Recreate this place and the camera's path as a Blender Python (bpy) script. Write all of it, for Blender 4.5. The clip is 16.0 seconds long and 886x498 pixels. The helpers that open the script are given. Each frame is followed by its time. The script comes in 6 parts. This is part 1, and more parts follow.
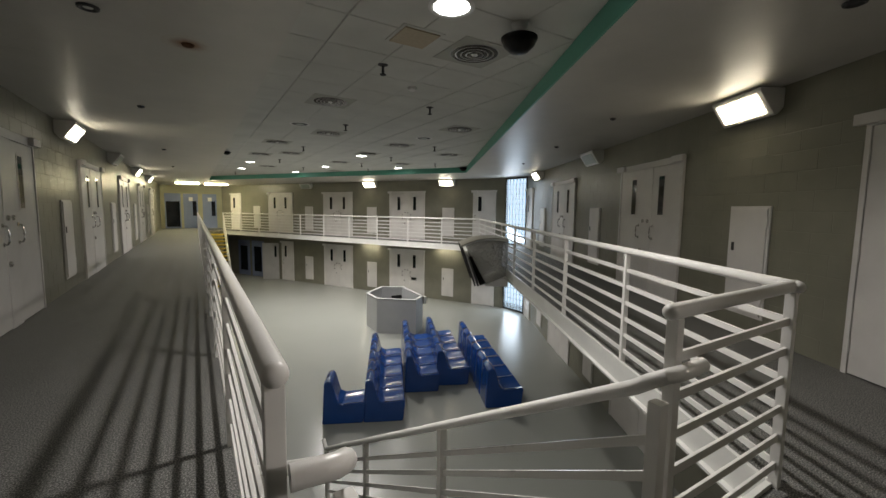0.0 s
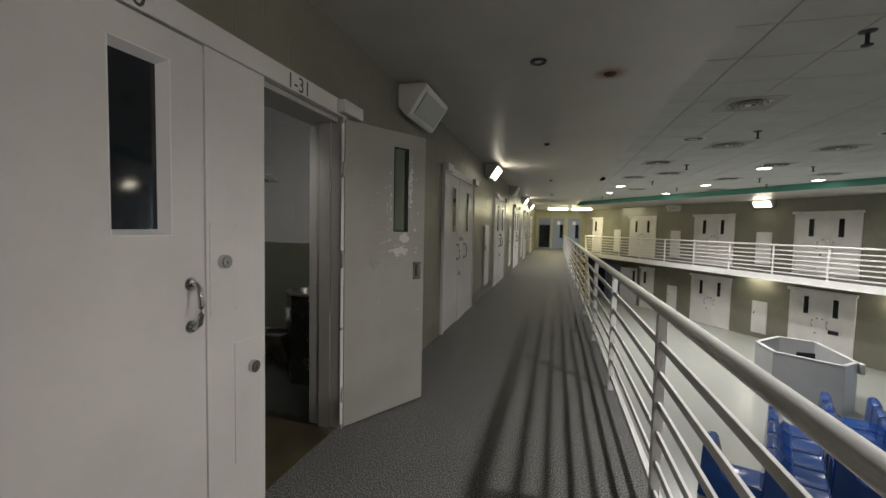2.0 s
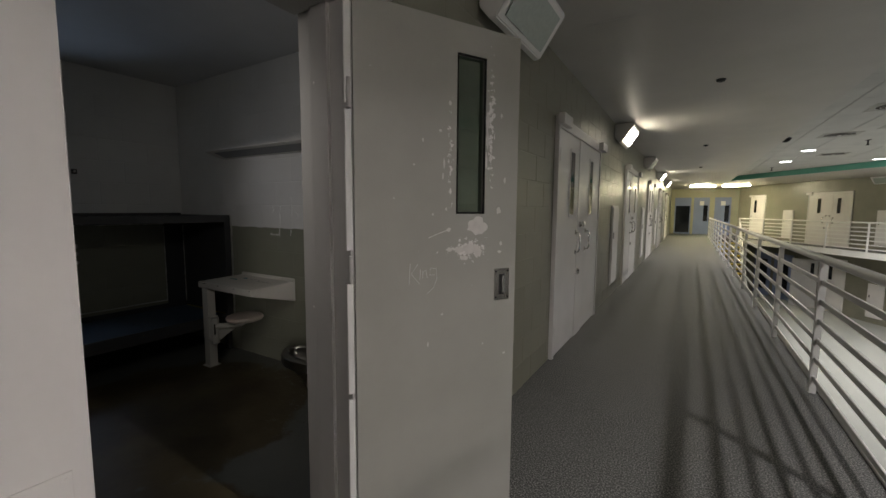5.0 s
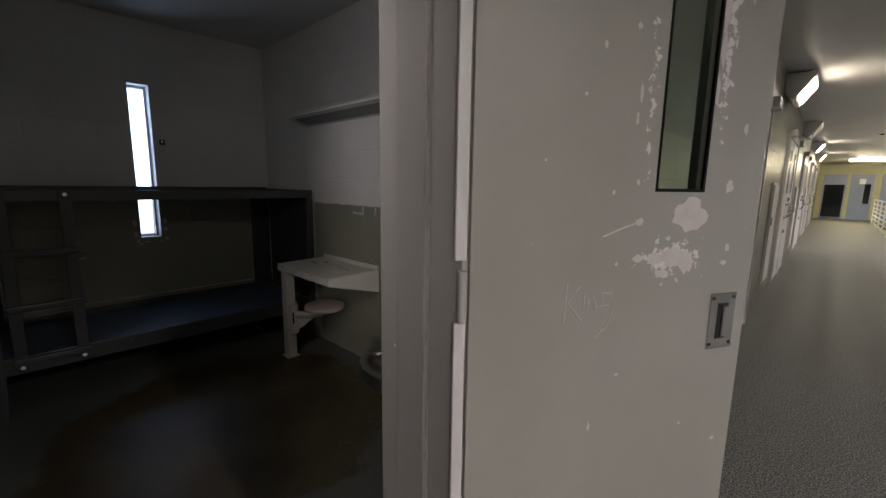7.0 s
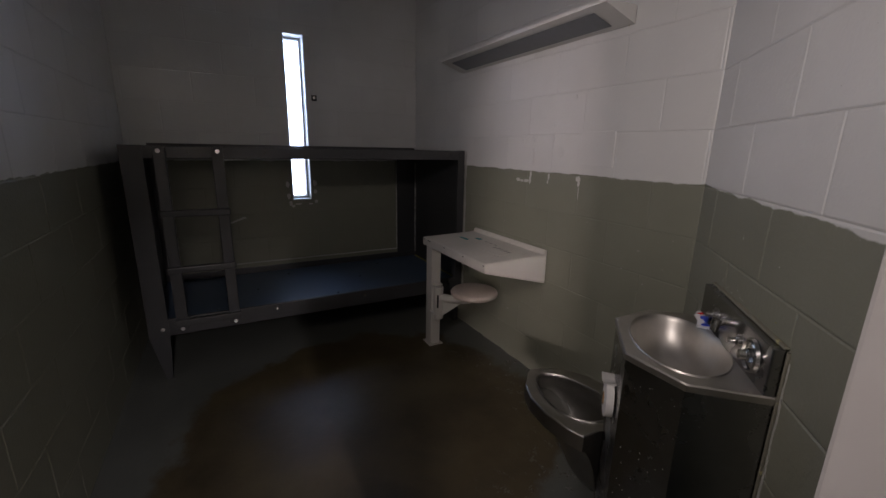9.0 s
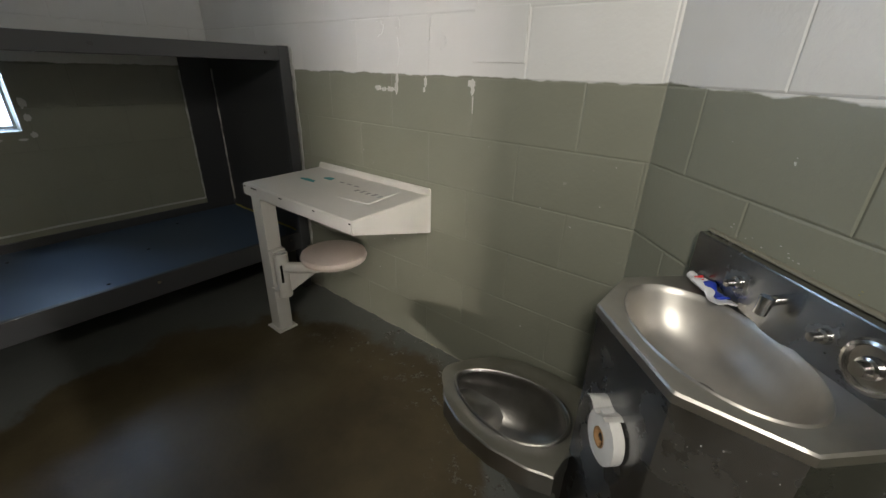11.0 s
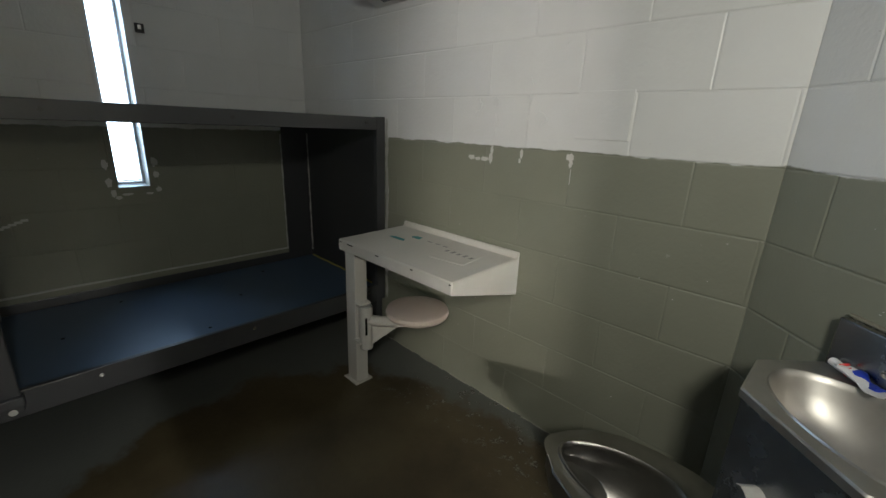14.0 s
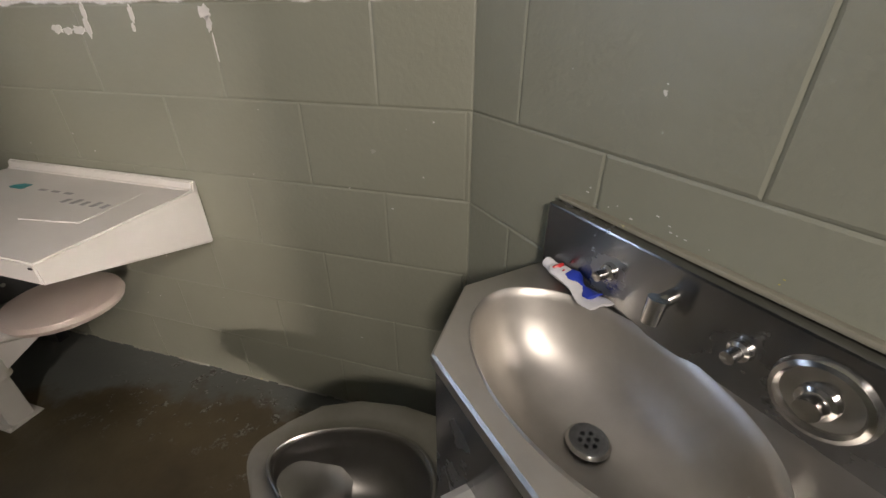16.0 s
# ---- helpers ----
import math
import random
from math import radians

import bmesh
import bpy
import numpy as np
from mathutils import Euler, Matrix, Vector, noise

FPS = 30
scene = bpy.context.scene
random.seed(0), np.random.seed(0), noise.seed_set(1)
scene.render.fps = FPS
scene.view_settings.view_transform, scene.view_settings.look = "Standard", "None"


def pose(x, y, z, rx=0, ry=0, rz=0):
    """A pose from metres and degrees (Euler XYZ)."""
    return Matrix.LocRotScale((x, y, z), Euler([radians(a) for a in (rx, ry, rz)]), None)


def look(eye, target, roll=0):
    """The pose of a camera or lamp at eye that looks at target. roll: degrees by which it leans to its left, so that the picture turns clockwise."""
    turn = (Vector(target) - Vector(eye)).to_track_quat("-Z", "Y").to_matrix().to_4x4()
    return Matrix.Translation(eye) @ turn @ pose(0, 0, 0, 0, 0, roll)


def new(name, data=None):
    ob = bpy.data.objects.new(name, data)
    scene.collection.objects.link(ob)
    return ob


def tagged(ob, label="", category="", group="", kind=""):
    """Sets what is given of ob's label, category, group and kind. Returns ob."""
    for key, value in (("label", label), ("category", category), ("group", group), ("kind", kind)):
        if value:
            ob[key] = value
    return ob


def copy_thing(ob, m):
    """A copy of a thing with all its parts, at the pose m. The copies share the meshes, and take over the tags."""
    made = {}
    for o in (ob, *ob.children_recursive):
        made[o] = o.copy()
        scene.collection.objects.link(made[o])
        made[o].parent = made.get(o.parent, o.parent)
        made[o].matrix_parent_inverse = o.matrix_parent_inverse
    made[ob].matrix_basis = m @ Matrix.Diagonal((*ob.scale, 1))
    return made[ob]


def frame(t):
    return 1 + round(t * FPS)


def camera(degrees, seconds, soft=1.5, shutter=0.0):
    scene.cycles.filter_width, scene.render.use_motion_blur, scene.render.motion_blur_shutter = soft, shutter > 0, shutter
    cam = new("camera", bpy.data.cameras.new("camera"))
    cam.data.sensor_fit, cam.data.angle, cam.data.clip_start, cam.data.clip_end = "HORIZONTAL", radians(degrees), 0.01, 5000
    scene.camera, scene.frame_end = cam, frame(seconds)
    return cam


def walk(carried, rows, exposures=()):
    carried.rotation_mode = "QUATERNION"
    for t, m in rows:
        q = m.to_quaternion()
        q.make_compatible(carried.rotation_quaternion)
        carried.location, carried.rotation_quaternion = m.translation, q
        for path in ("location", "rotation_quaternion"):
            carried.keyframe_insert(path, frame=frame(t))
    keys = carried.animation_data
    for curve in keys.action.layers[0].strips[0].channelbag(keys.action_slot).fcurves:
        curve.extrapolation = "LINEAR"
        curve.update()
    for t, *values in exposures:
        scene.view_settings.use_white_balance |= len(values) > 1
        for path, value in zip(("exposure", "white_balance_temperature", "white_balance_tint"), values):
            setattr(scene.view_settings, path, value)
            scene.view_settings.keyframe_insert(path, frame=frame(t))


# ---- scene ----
cam = camera(95.0, 16.0)
PATH = [
    (0, (1.824, 0.515, 1.398), (2.861, 2.214, 1.205), 0.7),
    (0.5, (1.664, 0.547, 1.42), (2.443, 2.381, 1.255), 0.2),
    (1, (1.514, 0.611, 1.431), (1.951, 2.558, 1.299), 0.8),
    (1.5, (1.434, 0.729, 1.421), (1.366, 2.724, 1.303), 0.9),
    (2, (1.437, 0.913, 1.424), (0.905, 2.838, 1.315), 1.2),
    (2.5, (1.408, 1.06, 1.423), (0.693, 2.924, 1.293), 0.8),
    (3, (1.304, 1.275, 1.436), (0.572, 3.13, 1.288), 0.8),
    (3.5, (1.209, 1.492, 1.43), (0.417, 3.323, 1.282), 0.7),
    (4, (1.157, 1.777, 1.419), (0.218, 3.537, 1.264), 0.4),
    (6.5, (0.737, 2.796, 1.384), (-0.417, 4.403, 1.092), 0.9),
    (7, (0.529, 2.818, 1.388), (-0.824, 4.257, 1.077), 0.9),
    (7.5, (0.345, 2.826, 1.378), (-1.138, 4.122, 1.033), 2.2),
    (8, (0.214, 2.891, 1.361), (-1.436, 3.957, 0.985), 2.3),
    (8.2, (0.16, 2.938, 1.358), (-1.548, 3.9, 0.959), 2.1),
    (10.3, (-0.627, 3.291, 1.278), (-2.234, 4.302, 0.65), 2.2),
    (10.5, (-0.672, 3.353, 1.269), (-2.206, 4.452, 0.606), 1.9),
    (11, (-0.77, 3.382, 1.242), (-1.901, 4.82, 0.434), 1.7),
    (11.5, (-0.782, 3.354, 1.228), (-1.465, 5.021, 0.362), 2.5),
    (12, (-0.763, 3.358, 1.224), (-1.321, 5.054, 0.323), 2.7),
    (12.5, (-0.78, 3.382, 1.246), (-1.538, 5.016, 0.378), 2.2),
    (13, (-0.817, 3.362, 1.273), (-1.992, 4.779, 0.492), 1.7),
    (13.5, (-0.855, 3.293, 1.282), (-2.171, 4.632, 0.595), 2.0),
    (14, (-0.914, 3.208, 1.291), (-2.24, 4.59, 0.714), 2.4),
    (14.5, (-0.938, 3.22, 1.285), (-2.223, 4.642, 0.712), 2.7),
    (15, (-0.916, 3.393, 1.273), (-1.99, 4.958, 0.644), 3.1),
    (15.5, (-0.853, 3.613, 1.223), (-1.666, 5.262, 0.437), 3.4),
    (16, (-0.839, 3.782, 1.178), (-1.338, 5.457, 0.204), -0.1),
]
EXPOSURES = [(0, 0.05, 6500, 10), (1, 0.0, 6450, 10), (1.6, 0.12, 6350, 10), (2.5, 0.3, 6250, 10), (4, 0.3, 6300, 12), (6.5, 0.55, 6350, 15), (7.2, 0.7, 6400, 20), (8.2, 1.05, 6500, 32),
             (10.3, 2.4, 6350, 9), (11.5, 2.8, 6500, 11), (12.5, 2.65, 6500, 11), (14, 2.35, 6300, 6), (15, 2.5, 6400, 8), (15.5, 2.7, 6450, 9), (16, 3.0, 6700, 18)]
walk(cam, [(t, look(e, g, r)) for t, e, g, r in PATH], EXPOSURES)

# ---- world and large lights ----
world = bpy.data.worlds.new("sky")
scene.world = world
world.use_nodes = True
wn = world.node_tree.nodes
sky = wn.new("ShaderNodeTexSky")
sky.sky_type = "NISHITA"
sky.sun_disc = False
sky.sun_elevation, sky.sun_rotation = radians(40), radians(200)
world.node_tree.links.new(sky.outputs[0], wn["Background"].inputs[0])
wn["Background"].inputs[1].default_value = 0.1


def area(name, m, sx, sy, watts, color, disk=False, spread=180):
    d = bpy.data.lights.new(name, "AREA")
    d.shape = "DISK" if disk else "RECTANGLE"
    d.size = sx
    if not disk:
        d.size_y = sy
    d.energy, d.color, d.spread = watts, color, radians(spread)
    ob = new(name, d)
    ob.matrix_basis = m
    return ob


TILE_Z, SOFFIT_Z, LOW = 2.93, 2.74, -2.75
WARM, NEUTRAL, DAY = (1.0, 0.93, 0.78), (1.0, 0.95, 0.90), (0.55, 0.74, 1.0)
DOWNLIGHTS_ON = [(3.55, 3.26, 80), (6.04, 12.05, 140), (6.02, 15.8, 150), (3.5, 15.9, 50), (3.48, 18.6, 50), (5.6, 18.9, 70), (8.4, 14.6, 70)]
DOWNLIGHTS_OFF = [(3.53, 8.4), (6.12, 8.4)]
for x, y, w in DOWNLIGHTS_ON:
    area("downlight_lamp", pose(x, y, TILE_Z - 0.012), 0.15 if y < 4 else 0.24, 0, w, NEUTRAL, True, 146 if y < 4 else 124 if (x, y) in ((5.6, 18.9), (8.4, 14.6)) else 160)
# daylight through the glass blocks and through the cell's slit window
area("glass_block_daylight", look((12.86, 13.15, 1.35), (5, 13.0, 0)), 0.95, 2.5, 30, (0.75, 0.87, 1.0))
area("glass_block_daylight_low", look((12.86, 13.15, -1.9), (5, 13.0, -2.5)), 0.95, 1.4, 22, (0.75, 0.87, 1.0))
area("slit_window_daylight", look((-3.84, 3.62, 1.53), (0, 3.62, 1.2)), 0.13, 1.22, 1.35, DAY)
# fill lamp added just inside the cell, without a fixture, to brighten its walls
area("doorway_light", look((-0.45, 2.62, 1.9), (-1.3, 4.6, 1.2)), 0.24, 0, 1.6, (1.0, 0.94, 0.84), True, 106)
# unseen lamp added behind the landing, aimed to brighten the cell doors
area("landing_fill_lamp", look((4.98, -1.12, 2.5), (0.1, 2.4, 1.25)), 0.72, 0.2, 17, (1.0, 0.91, 0.85), spread=56)


# ---- materials ----
def nodes(name):
    m = bpy.data.materials.new(name)
    m.use_nodes = True
    nt = m.node_tree
    return m, nt, nt.nodes["Principled BSDF"]


def noise_tex(nt, vec, scale, detail=4.0, rough=0.55):
    n = nt.nodes.new("ShaderNodeTexNoise")
    n.inputs["Scale"].default_value, n.inputs["Detail"].default_value, n.inputs["Roughness"].default_value = scale, detail, rough
    nt.links.new(vec, n.inputs["Vector"])
    return n.outputs["Fac"]


def ramp(nt, fac, a, b):
    r = nt.nodes.new("ShaderNodeMapRange")
    r.inputs["From Min"].default_value, r.inputs["From Max"].default_value = a, b
    nt.links.new(fac, r.inputs["Value"])
    return r.outputs["Result"]


def mix(nt, fac, a, b):
    n = nt.nodes.new("ShaderNodeMix")
    n.data_type = "RGBA"
    for i, v in ((0, fac), (6, a), (7, b)):
        if isinstance(v, (int, float)):
            n.inputs[i].default_value = v
        elif isinstance(v, tuple):
            n.inputs[i].default_value = (*v, 1)
        else:
            nt.links.new(v, n.inputs[i])
    return n.outputs[2]


def op(nt, kind, a, b=0.0):
    n = nt.nodes.new("ShaderNodeMath")
    n.operation = kind
    for i, v in ((0, a), (1, b)):
        if isinstance(v, (int, float)):
            n.inputs[i].default_value = v
        else:
            nt.links.new(v, n.inputs[i])
    return n.outputs[0]


def bump(nt, bsdf, height, strength, dist=0.002):
    b = nt.nodes.new("ShaderNodeBump")
    b.inputs["Strength"].default_value, b.inputs["Distance"].default_value = strength, dist
    nt.links.new(height, b.inputs["Height"])
    nt.links.new(b.outputs["Normal"], bsdf.inputs["Normal"])


def where(nt, local=False):
    if local:
        return nt.nodes.new("ShaderNodeTexCoord").outputs["Object"]
    return nt.nodes.new("ShaderNodeNewGeometry").outputs["Position"]


def painted(name, color, rough=0.45, grime=0.12, scale=60.0, relief=0.25, vary=0.03, local=False, chips=None, chip_amount=0.7):
    """Paint over steel, plaster or block: broad grime, fine grain, orange-peel relief."""
    m, nt, bsdf = nodes(name)
    pos = where(nt, local)
    broad = noise_tex(nt, pos, 1.7, 5)
    fine = noise_tex(nt, pos, scale, 3)
    dark = tuple(c * (1 - 2.2 * grime) for c in color)
    col = mix(nt, ramp(nt, broad, 0.3, 0.7), dark, color)
    col = mix(nt, op(nt, "MULTIPLY", ramp(nt, fine, 0.35, 0.75), grime * 0.9), col, tuple(c * 0.72 for c in color))
    info = nt.nodes.new("ShaderNodeObjectInfo").outputs["Random"]
    col = mix(nt, op(nt, "MULTIPLY", info, vary), col, (0.02, 0.02, 0.02))
    if chips:
        c1 = noise_tex(nt, pos, 14, 6, 0.65)
        col = mix(nt, ramp(nt, c1, chip_amount, chip_amount + 0.02), col, chips)
    nt.links.new(col, bsdf.inputs["Base Color"])
    rr = nt.nodes.new("ShaderNodeMapRange")
    rr.inputs["To Min"].default_value, rr.inputs["To Max"].default_value = max(0.05, rough - 0.08), min(1, rough + 0.1)
    nt.links.new(broad, rr.inputs["Value"])
    nt.links.new(rr.outputs["Result"], bsdf.inputs["Roughness"])
    bump(nt, bsdf, fine, relief)
    return m


def two_tone(name, low, high, line):
    """Cell wall paint: olive grey dado up to the line, white above, a wavering hand-cut edge, flaked spots."""
    m, nt, bsdf = nodes(name)
    pos = where(nt)
    sep = nt.nodes.new("ShaderNodeSeparateXYZ")
    nt.links.new(pos, sep.inputs[0])
    wob = noise_tex(nt, pos, 9, 4, 0.6)
    z = op(nt, "ADD", sep.outputs["Z"], op(nt, "MULTIPLY", op(nt, "SUBTRACT", wob, 0.5), 0.035))
    z = op(nt, "ADD", z, op(nt, "MULTIPLY", op(nt, "MAXIMUM", op(nt, "ADD", sep.outputs["X"], 1.03), 0.0), 0.024))
    fac = ramp(nt, z, line - 0.002, line + 0.002)
    broad, fine = noise_tex(nt, pos, 2.1, 5), noise_tex(nt, pos, 75, 3)
    lowc = mix(nt, ramp(nt, broad, 0.3, 0.7), tuple(c * 0.86 for c in low), low)
    highc = mix(nt, ramp(nt, broad, 0.3, 0.7), tuple(c * 0.9 for c in high), high)
    col = mix(nt, fac, lowc, highc)
    flake = op(nt, "MULTIPLY", ramp(nt, noise_tex(nt, pos, 21, 5, 0.6), 0.735, 0.745), ramp(nt, op(nt, "ABSOLUTE", op(nt, "SUBTRACT", sep.outputs["Z"], line)), 0.35, 0.05))
    col = mix(nt, flake, col, (0.72, 0.71, 0.67))
    info = nt.nodes.new("ShaderNodeObjectInfo").outputs["Random"]
    col = mix(nt, op(nt, "MULTIPLY", info, 0.06), col, (0.05, 0.05, 0.04))
    nt.links.new(col, bsdf.inputs["Base Color"])
    rr = nt.nodes.new("ShaderNodeMapRange")
    rr.inputs["To Min"].default_value, rr.inputs["To Max"].default_value = 0.32, 0.5
    nt.links.new(broad, rr.inputs["Value"])
    nt.links.new(rr.outputs["Result"], bsdf.inputs["Roughness"])
    bump(nt, bsdf, fine, 0.35, 0.003)
    return m


def plain(name, color, rough=0.5, metal=0.0):
    m, nt, bsdf = nodes(name)
    pos = where(nt, True)
    f = noise_tex(nt, pos, 35, 4)
    col = mix(nt, ramp(nt, f, 0.3, 0.75), tuple(c * 0.85 for c in color), color)
    nt.links.new(col, bsdf.inputs["Base Color"])
    bsdf.inputs["Roughness"].default_value, bsdf.inputs["Metallic"].default_value = rough, metal
    return m


def glow(name, color, strength):
    m, nt, bsdf = nodes(name)
    bsdf.inputs["Base Color"].default_value = (*color, 1)
    bsdf.inputs["Emission Color"].default_value = (*color, 1)
    bsdf.inputs["Emission Strength"].default_value = strength
    return m


def steel(name, rough=0.28, tint=(0.52, 0.5, 0.47), brushed=True):
    m, nt, bsdf = nodes(name)
    pos = where(nt, True)
    mp = nt.nodes.new("ShaderNodeMapping")
    mp.inputs["Scale"].default_value = (12, 12, 260)
    nt.links.new(pos, mp.inputs["Vector"])
    brush = noise_tex(nt, mp.outputs["Vector"], 2.0, 3)
    smear = noise_tex(nt, pos, 7, 5, 0.6)
    spots = noise_tex(nt, pos, 55, 5, 0.7)
    col = mix(nt, ramp(nt, smear, 0.3, 0.75), tuple(c * 0.72 for c in tint), tint)
    col = mix(nt, op(nt, "MULTIPLY", ramp(nt, spots, 0.7, 0.78), 0.08 if brushed else 0.2), col, (0.62, 0.6, 0.56))
    nt.links.new(col, bsdf.inputs["Base Color"])
    bsdf.inputs["Metallic"].default_value = 1.0
    r = op(nt, "ADD", op(nt, "MULTIPLY", smear, 0.22), op(nt, "ADD", rough - 0.13, op(nt, "MULTIPLY", brush, 0.012)))
    nt.links.new(r, bsdf.inputs["Roughness"])
    if brushed:
        tan = nt.nodes.new("ShaderNodeTangent")
        tan.direction_type, tan.axis = "RADIAL", "Z"
        nt.links.new(tan.outputs[0], bsdf.inputs["Tangent"])
        bsdf.inputs["Anisotropic"].default_value, bsdf.inputs["Anisotropic Rotation"].default_value = 0.8, 0.25
    return m


def floor_mat(name, color, rough, speck=0.3, scuff=0.2, speck_scale=190.0):
    m, nt, bsdf = nodes(name)
    pos = where(nt)
    broad, mid, fine = noise_tex(nt, pos, 0.6, 6), noise_tex(nt, pos, 4, 6, 0.65), noise_tex(nt, pos, speck_scale, 2)
    col = mix(nt, ramp(nt, broad, 0.3, 0.7), tuple(c * (1 - scuff) for c in color), color)
    col = mix(nt, op(nt, "MULTIPLY", ramp(nt, mid, 0.45, 0.75), scuff), col, tuple(c * 0.6 for c in color))
    col = mix(nt, op(nt, "MULTIPLY", ramp(nt, fine, 0.5, 0.62), speck), col, tuple(min(1, c * 3.0) for c in color))
    col = mix(nt, op(nt, "MULTIPLY", ramp(nt, fine, 0.45, 0.36), speck), col, tuple(c * 0.22 for c in color))
    nt.links.new(col, bsdf.inputs["Base Color"])
    rr = nt.nodes.new("ShaderNodeMapRange")
    rr.inputs["To Min"].default_value, rr.inputs["To Max"].default_value = rough * 0.85, rough * 1.15
    nt.links.new(mid, rr.inputs["Value"])
    nt.links.new(rr.outputs["Result"], bsdf.inputs["Roughness"])
    bump(nt, bsdf, fine, 0.14 if speck > 0.5 else 0.03, 0.003)
    return m


def cell_floor_mat():
    """Grey painted concrete with one large brown stain and flaked patches at its edge."""
    m, nt, bsdf = nodes("cell_floor_paint")
    pos = where(nt)
    sep = nt.nodes.new("ShaderNodeSeparateXYZ")
    nt.links.new(pos, sep.inputs[0])
    wob = noise_tex(nt, pos, 3.2, 6, 0.62)
    dx = op(nt, "DIVIDE", op(nt, "ADD", sep.outputs["X"], 1.9), 0.92)
    dy = op(nt, "DIVIDE", op(nt, "SUBTRACT", sep.outputs["Y"], 3.66), 0.93)
    d = op(nt, "SQRT", op(nt, "ADD", op(nt, "MULTIPLY", dx, dx), op(nt, "MULTIPLY", dy, dy)))
    # second stain, trodden in through the doorway
    ex = op(nt, "DIVIDE", op(nt, "ADD", sep.outputs["X"], 0.5), 0.85)
    ey = op(nt, "DIVIDE", op(nt, "SUBTRACT", sep.outputs["Y"], 2.85), 0.62)
    d = op(nt, "MINIMUM", d, op(nt, "SQRT", op(nt, "ADD", op(nt, "MULTIPLY", ex, ex), op(nt, "MULTIPLY", ey, ey))))
    d = op(nt, "ADD", d, op(nt, "MULTIPLY", op(nt, "SUBTRACT", wob, 0.5), 0.6))
    stain = ramp(nt, d, 1.03, 0.96)
    broad, fine = noise_tex(nt, pos, 1.5, 6), noise_tex(nt, pos, 120, 2)
    grey = mix(nt, ramp(nt, broad, 0.3, 0.7), (0.082, 0.088, 0.08), (0.12, 0.126, 0.114))
    brown = mix(nt, ramp(nt, noise_tex(nt, pos, 2.6, 6, 0.6), 0.3, 0.72), (0.040, 0.0305, 0.016), (0.098, 0.078, 0.041))
    col = mix(nt, stain, grey, brown)
    flake = op(nt, "MULTIPLY", ramp(nt, noise_tex(nt, pos, 17, 6, 0.7), 0.56, 0.6), op(nt, "MULTIPLY", ramp(nt, op(nt, "ABSOLUTE", op(nt, "SUBTRACT", d, 0.98)), 0.3, 0.05), op(nt, "MULTIPLY", ramp(nt, sep.outputs["X"], -2.45, -2.2), ramp(nt, sep.outputs["Y"], 3.75, 4.0))))
    col = mix(nt, flake, col, mix(nt, ramp(nt, fine, 0.45, 0.55), (0.04, 0.028, 0.018), (0.18, 0.185, 0.17)))
    nt.links.new(col, bsdf.inputs["Base Color"])
    rr = nt.nodes.new("ShaderNodeMapRange")
    rr.inputs["To Min"].default_value, rr.inputs["To Max"].default_value = 0.36, 0.58
    nt.links.new(broad, rr.inputs["Value"])
    nt.links.new(rr.outputs["Result"], bsdf.inputs["Roughness"])
    bump(nt, bsdf, noise_tex(nt, pos, 45, 4), 0.25, 0.004)
    return m


def leaf_mat():
    """Grey door paint, chipped to white primer round the window and above the pull."""
    m, nt, bsdf = nodes("door_leaf_grey_paint")
    pos = where(nt, True)
    sep = nt.nodes.new("ShaderNodeSeparateXYZ")
    nt.links.new(pos, sep.inputs[0])

    def near(u, z, ru, rz):
        a = op(nt, "DIVIDE", op(nt, "SUBTRACT", sep.outputs["X"], u), ru)
        b = op(nt, "DIVIDE", op(nt, "SUBTRACT", sep.outputs["Z"], z), rz)
        return ramp(nt, op(nt, "SQRT", op(nt, "ADD", op(nt, "MULTIPLY", a, a), op(nt, "MULTIPLY", b, b))), 1.0, 0.2)
    broad, fine = noise_tex(nt, pos, 2.5, 5), noise_tex(nt, pos, 90, 2)
    col = mix(nt, ramp(nt, broad, 0.3, 0.7), (0.30, 0.295, 0.262), (0.345, 0.34, 0.305))
    chips = noise_tex(nt, pos, 48, 6, 0.66)
    zone = op(nt, "MAXIMUM", near(0.60, 1.74, 0.035, 0.42), near(0.50, 1.235, 0.15, 0.08))
    zone = op(nt, "MAXIMUM", zone, op(nt, "MULTIPLY", near(0.40, 1.6, 0.025, 0.35), 0.75))
    field = op(nt, "ADD", op(nt, "MULTIPLY", zone, 0.235), chips)
    fac = ramp(nt, field, 0.70, 0.715)
    col = mix(nt, fac, col, (0.66, 0.64, 0.62))
    nt.links.new(col, bsdf.inputs["Base Color"])
    bsdf.inputs["Roughness"].default_value = 0.42
    bump(nt, bsdf, fine, 0.15, 0.002)
    return m


def glassy(name, color, rough=0.05, mixin=0.0):
    m, nt, bsdf = nodes(name)
    bsdf.inputs["Base Color"].default_value = (*color, 1)
    bsdf.inputs["Roughness"].default_value = rough
    bsdf.inputs["Transmission Weight"].default_value = 1.0
    bsdf.inputs["IOR"].default_value = 1.45
    return m


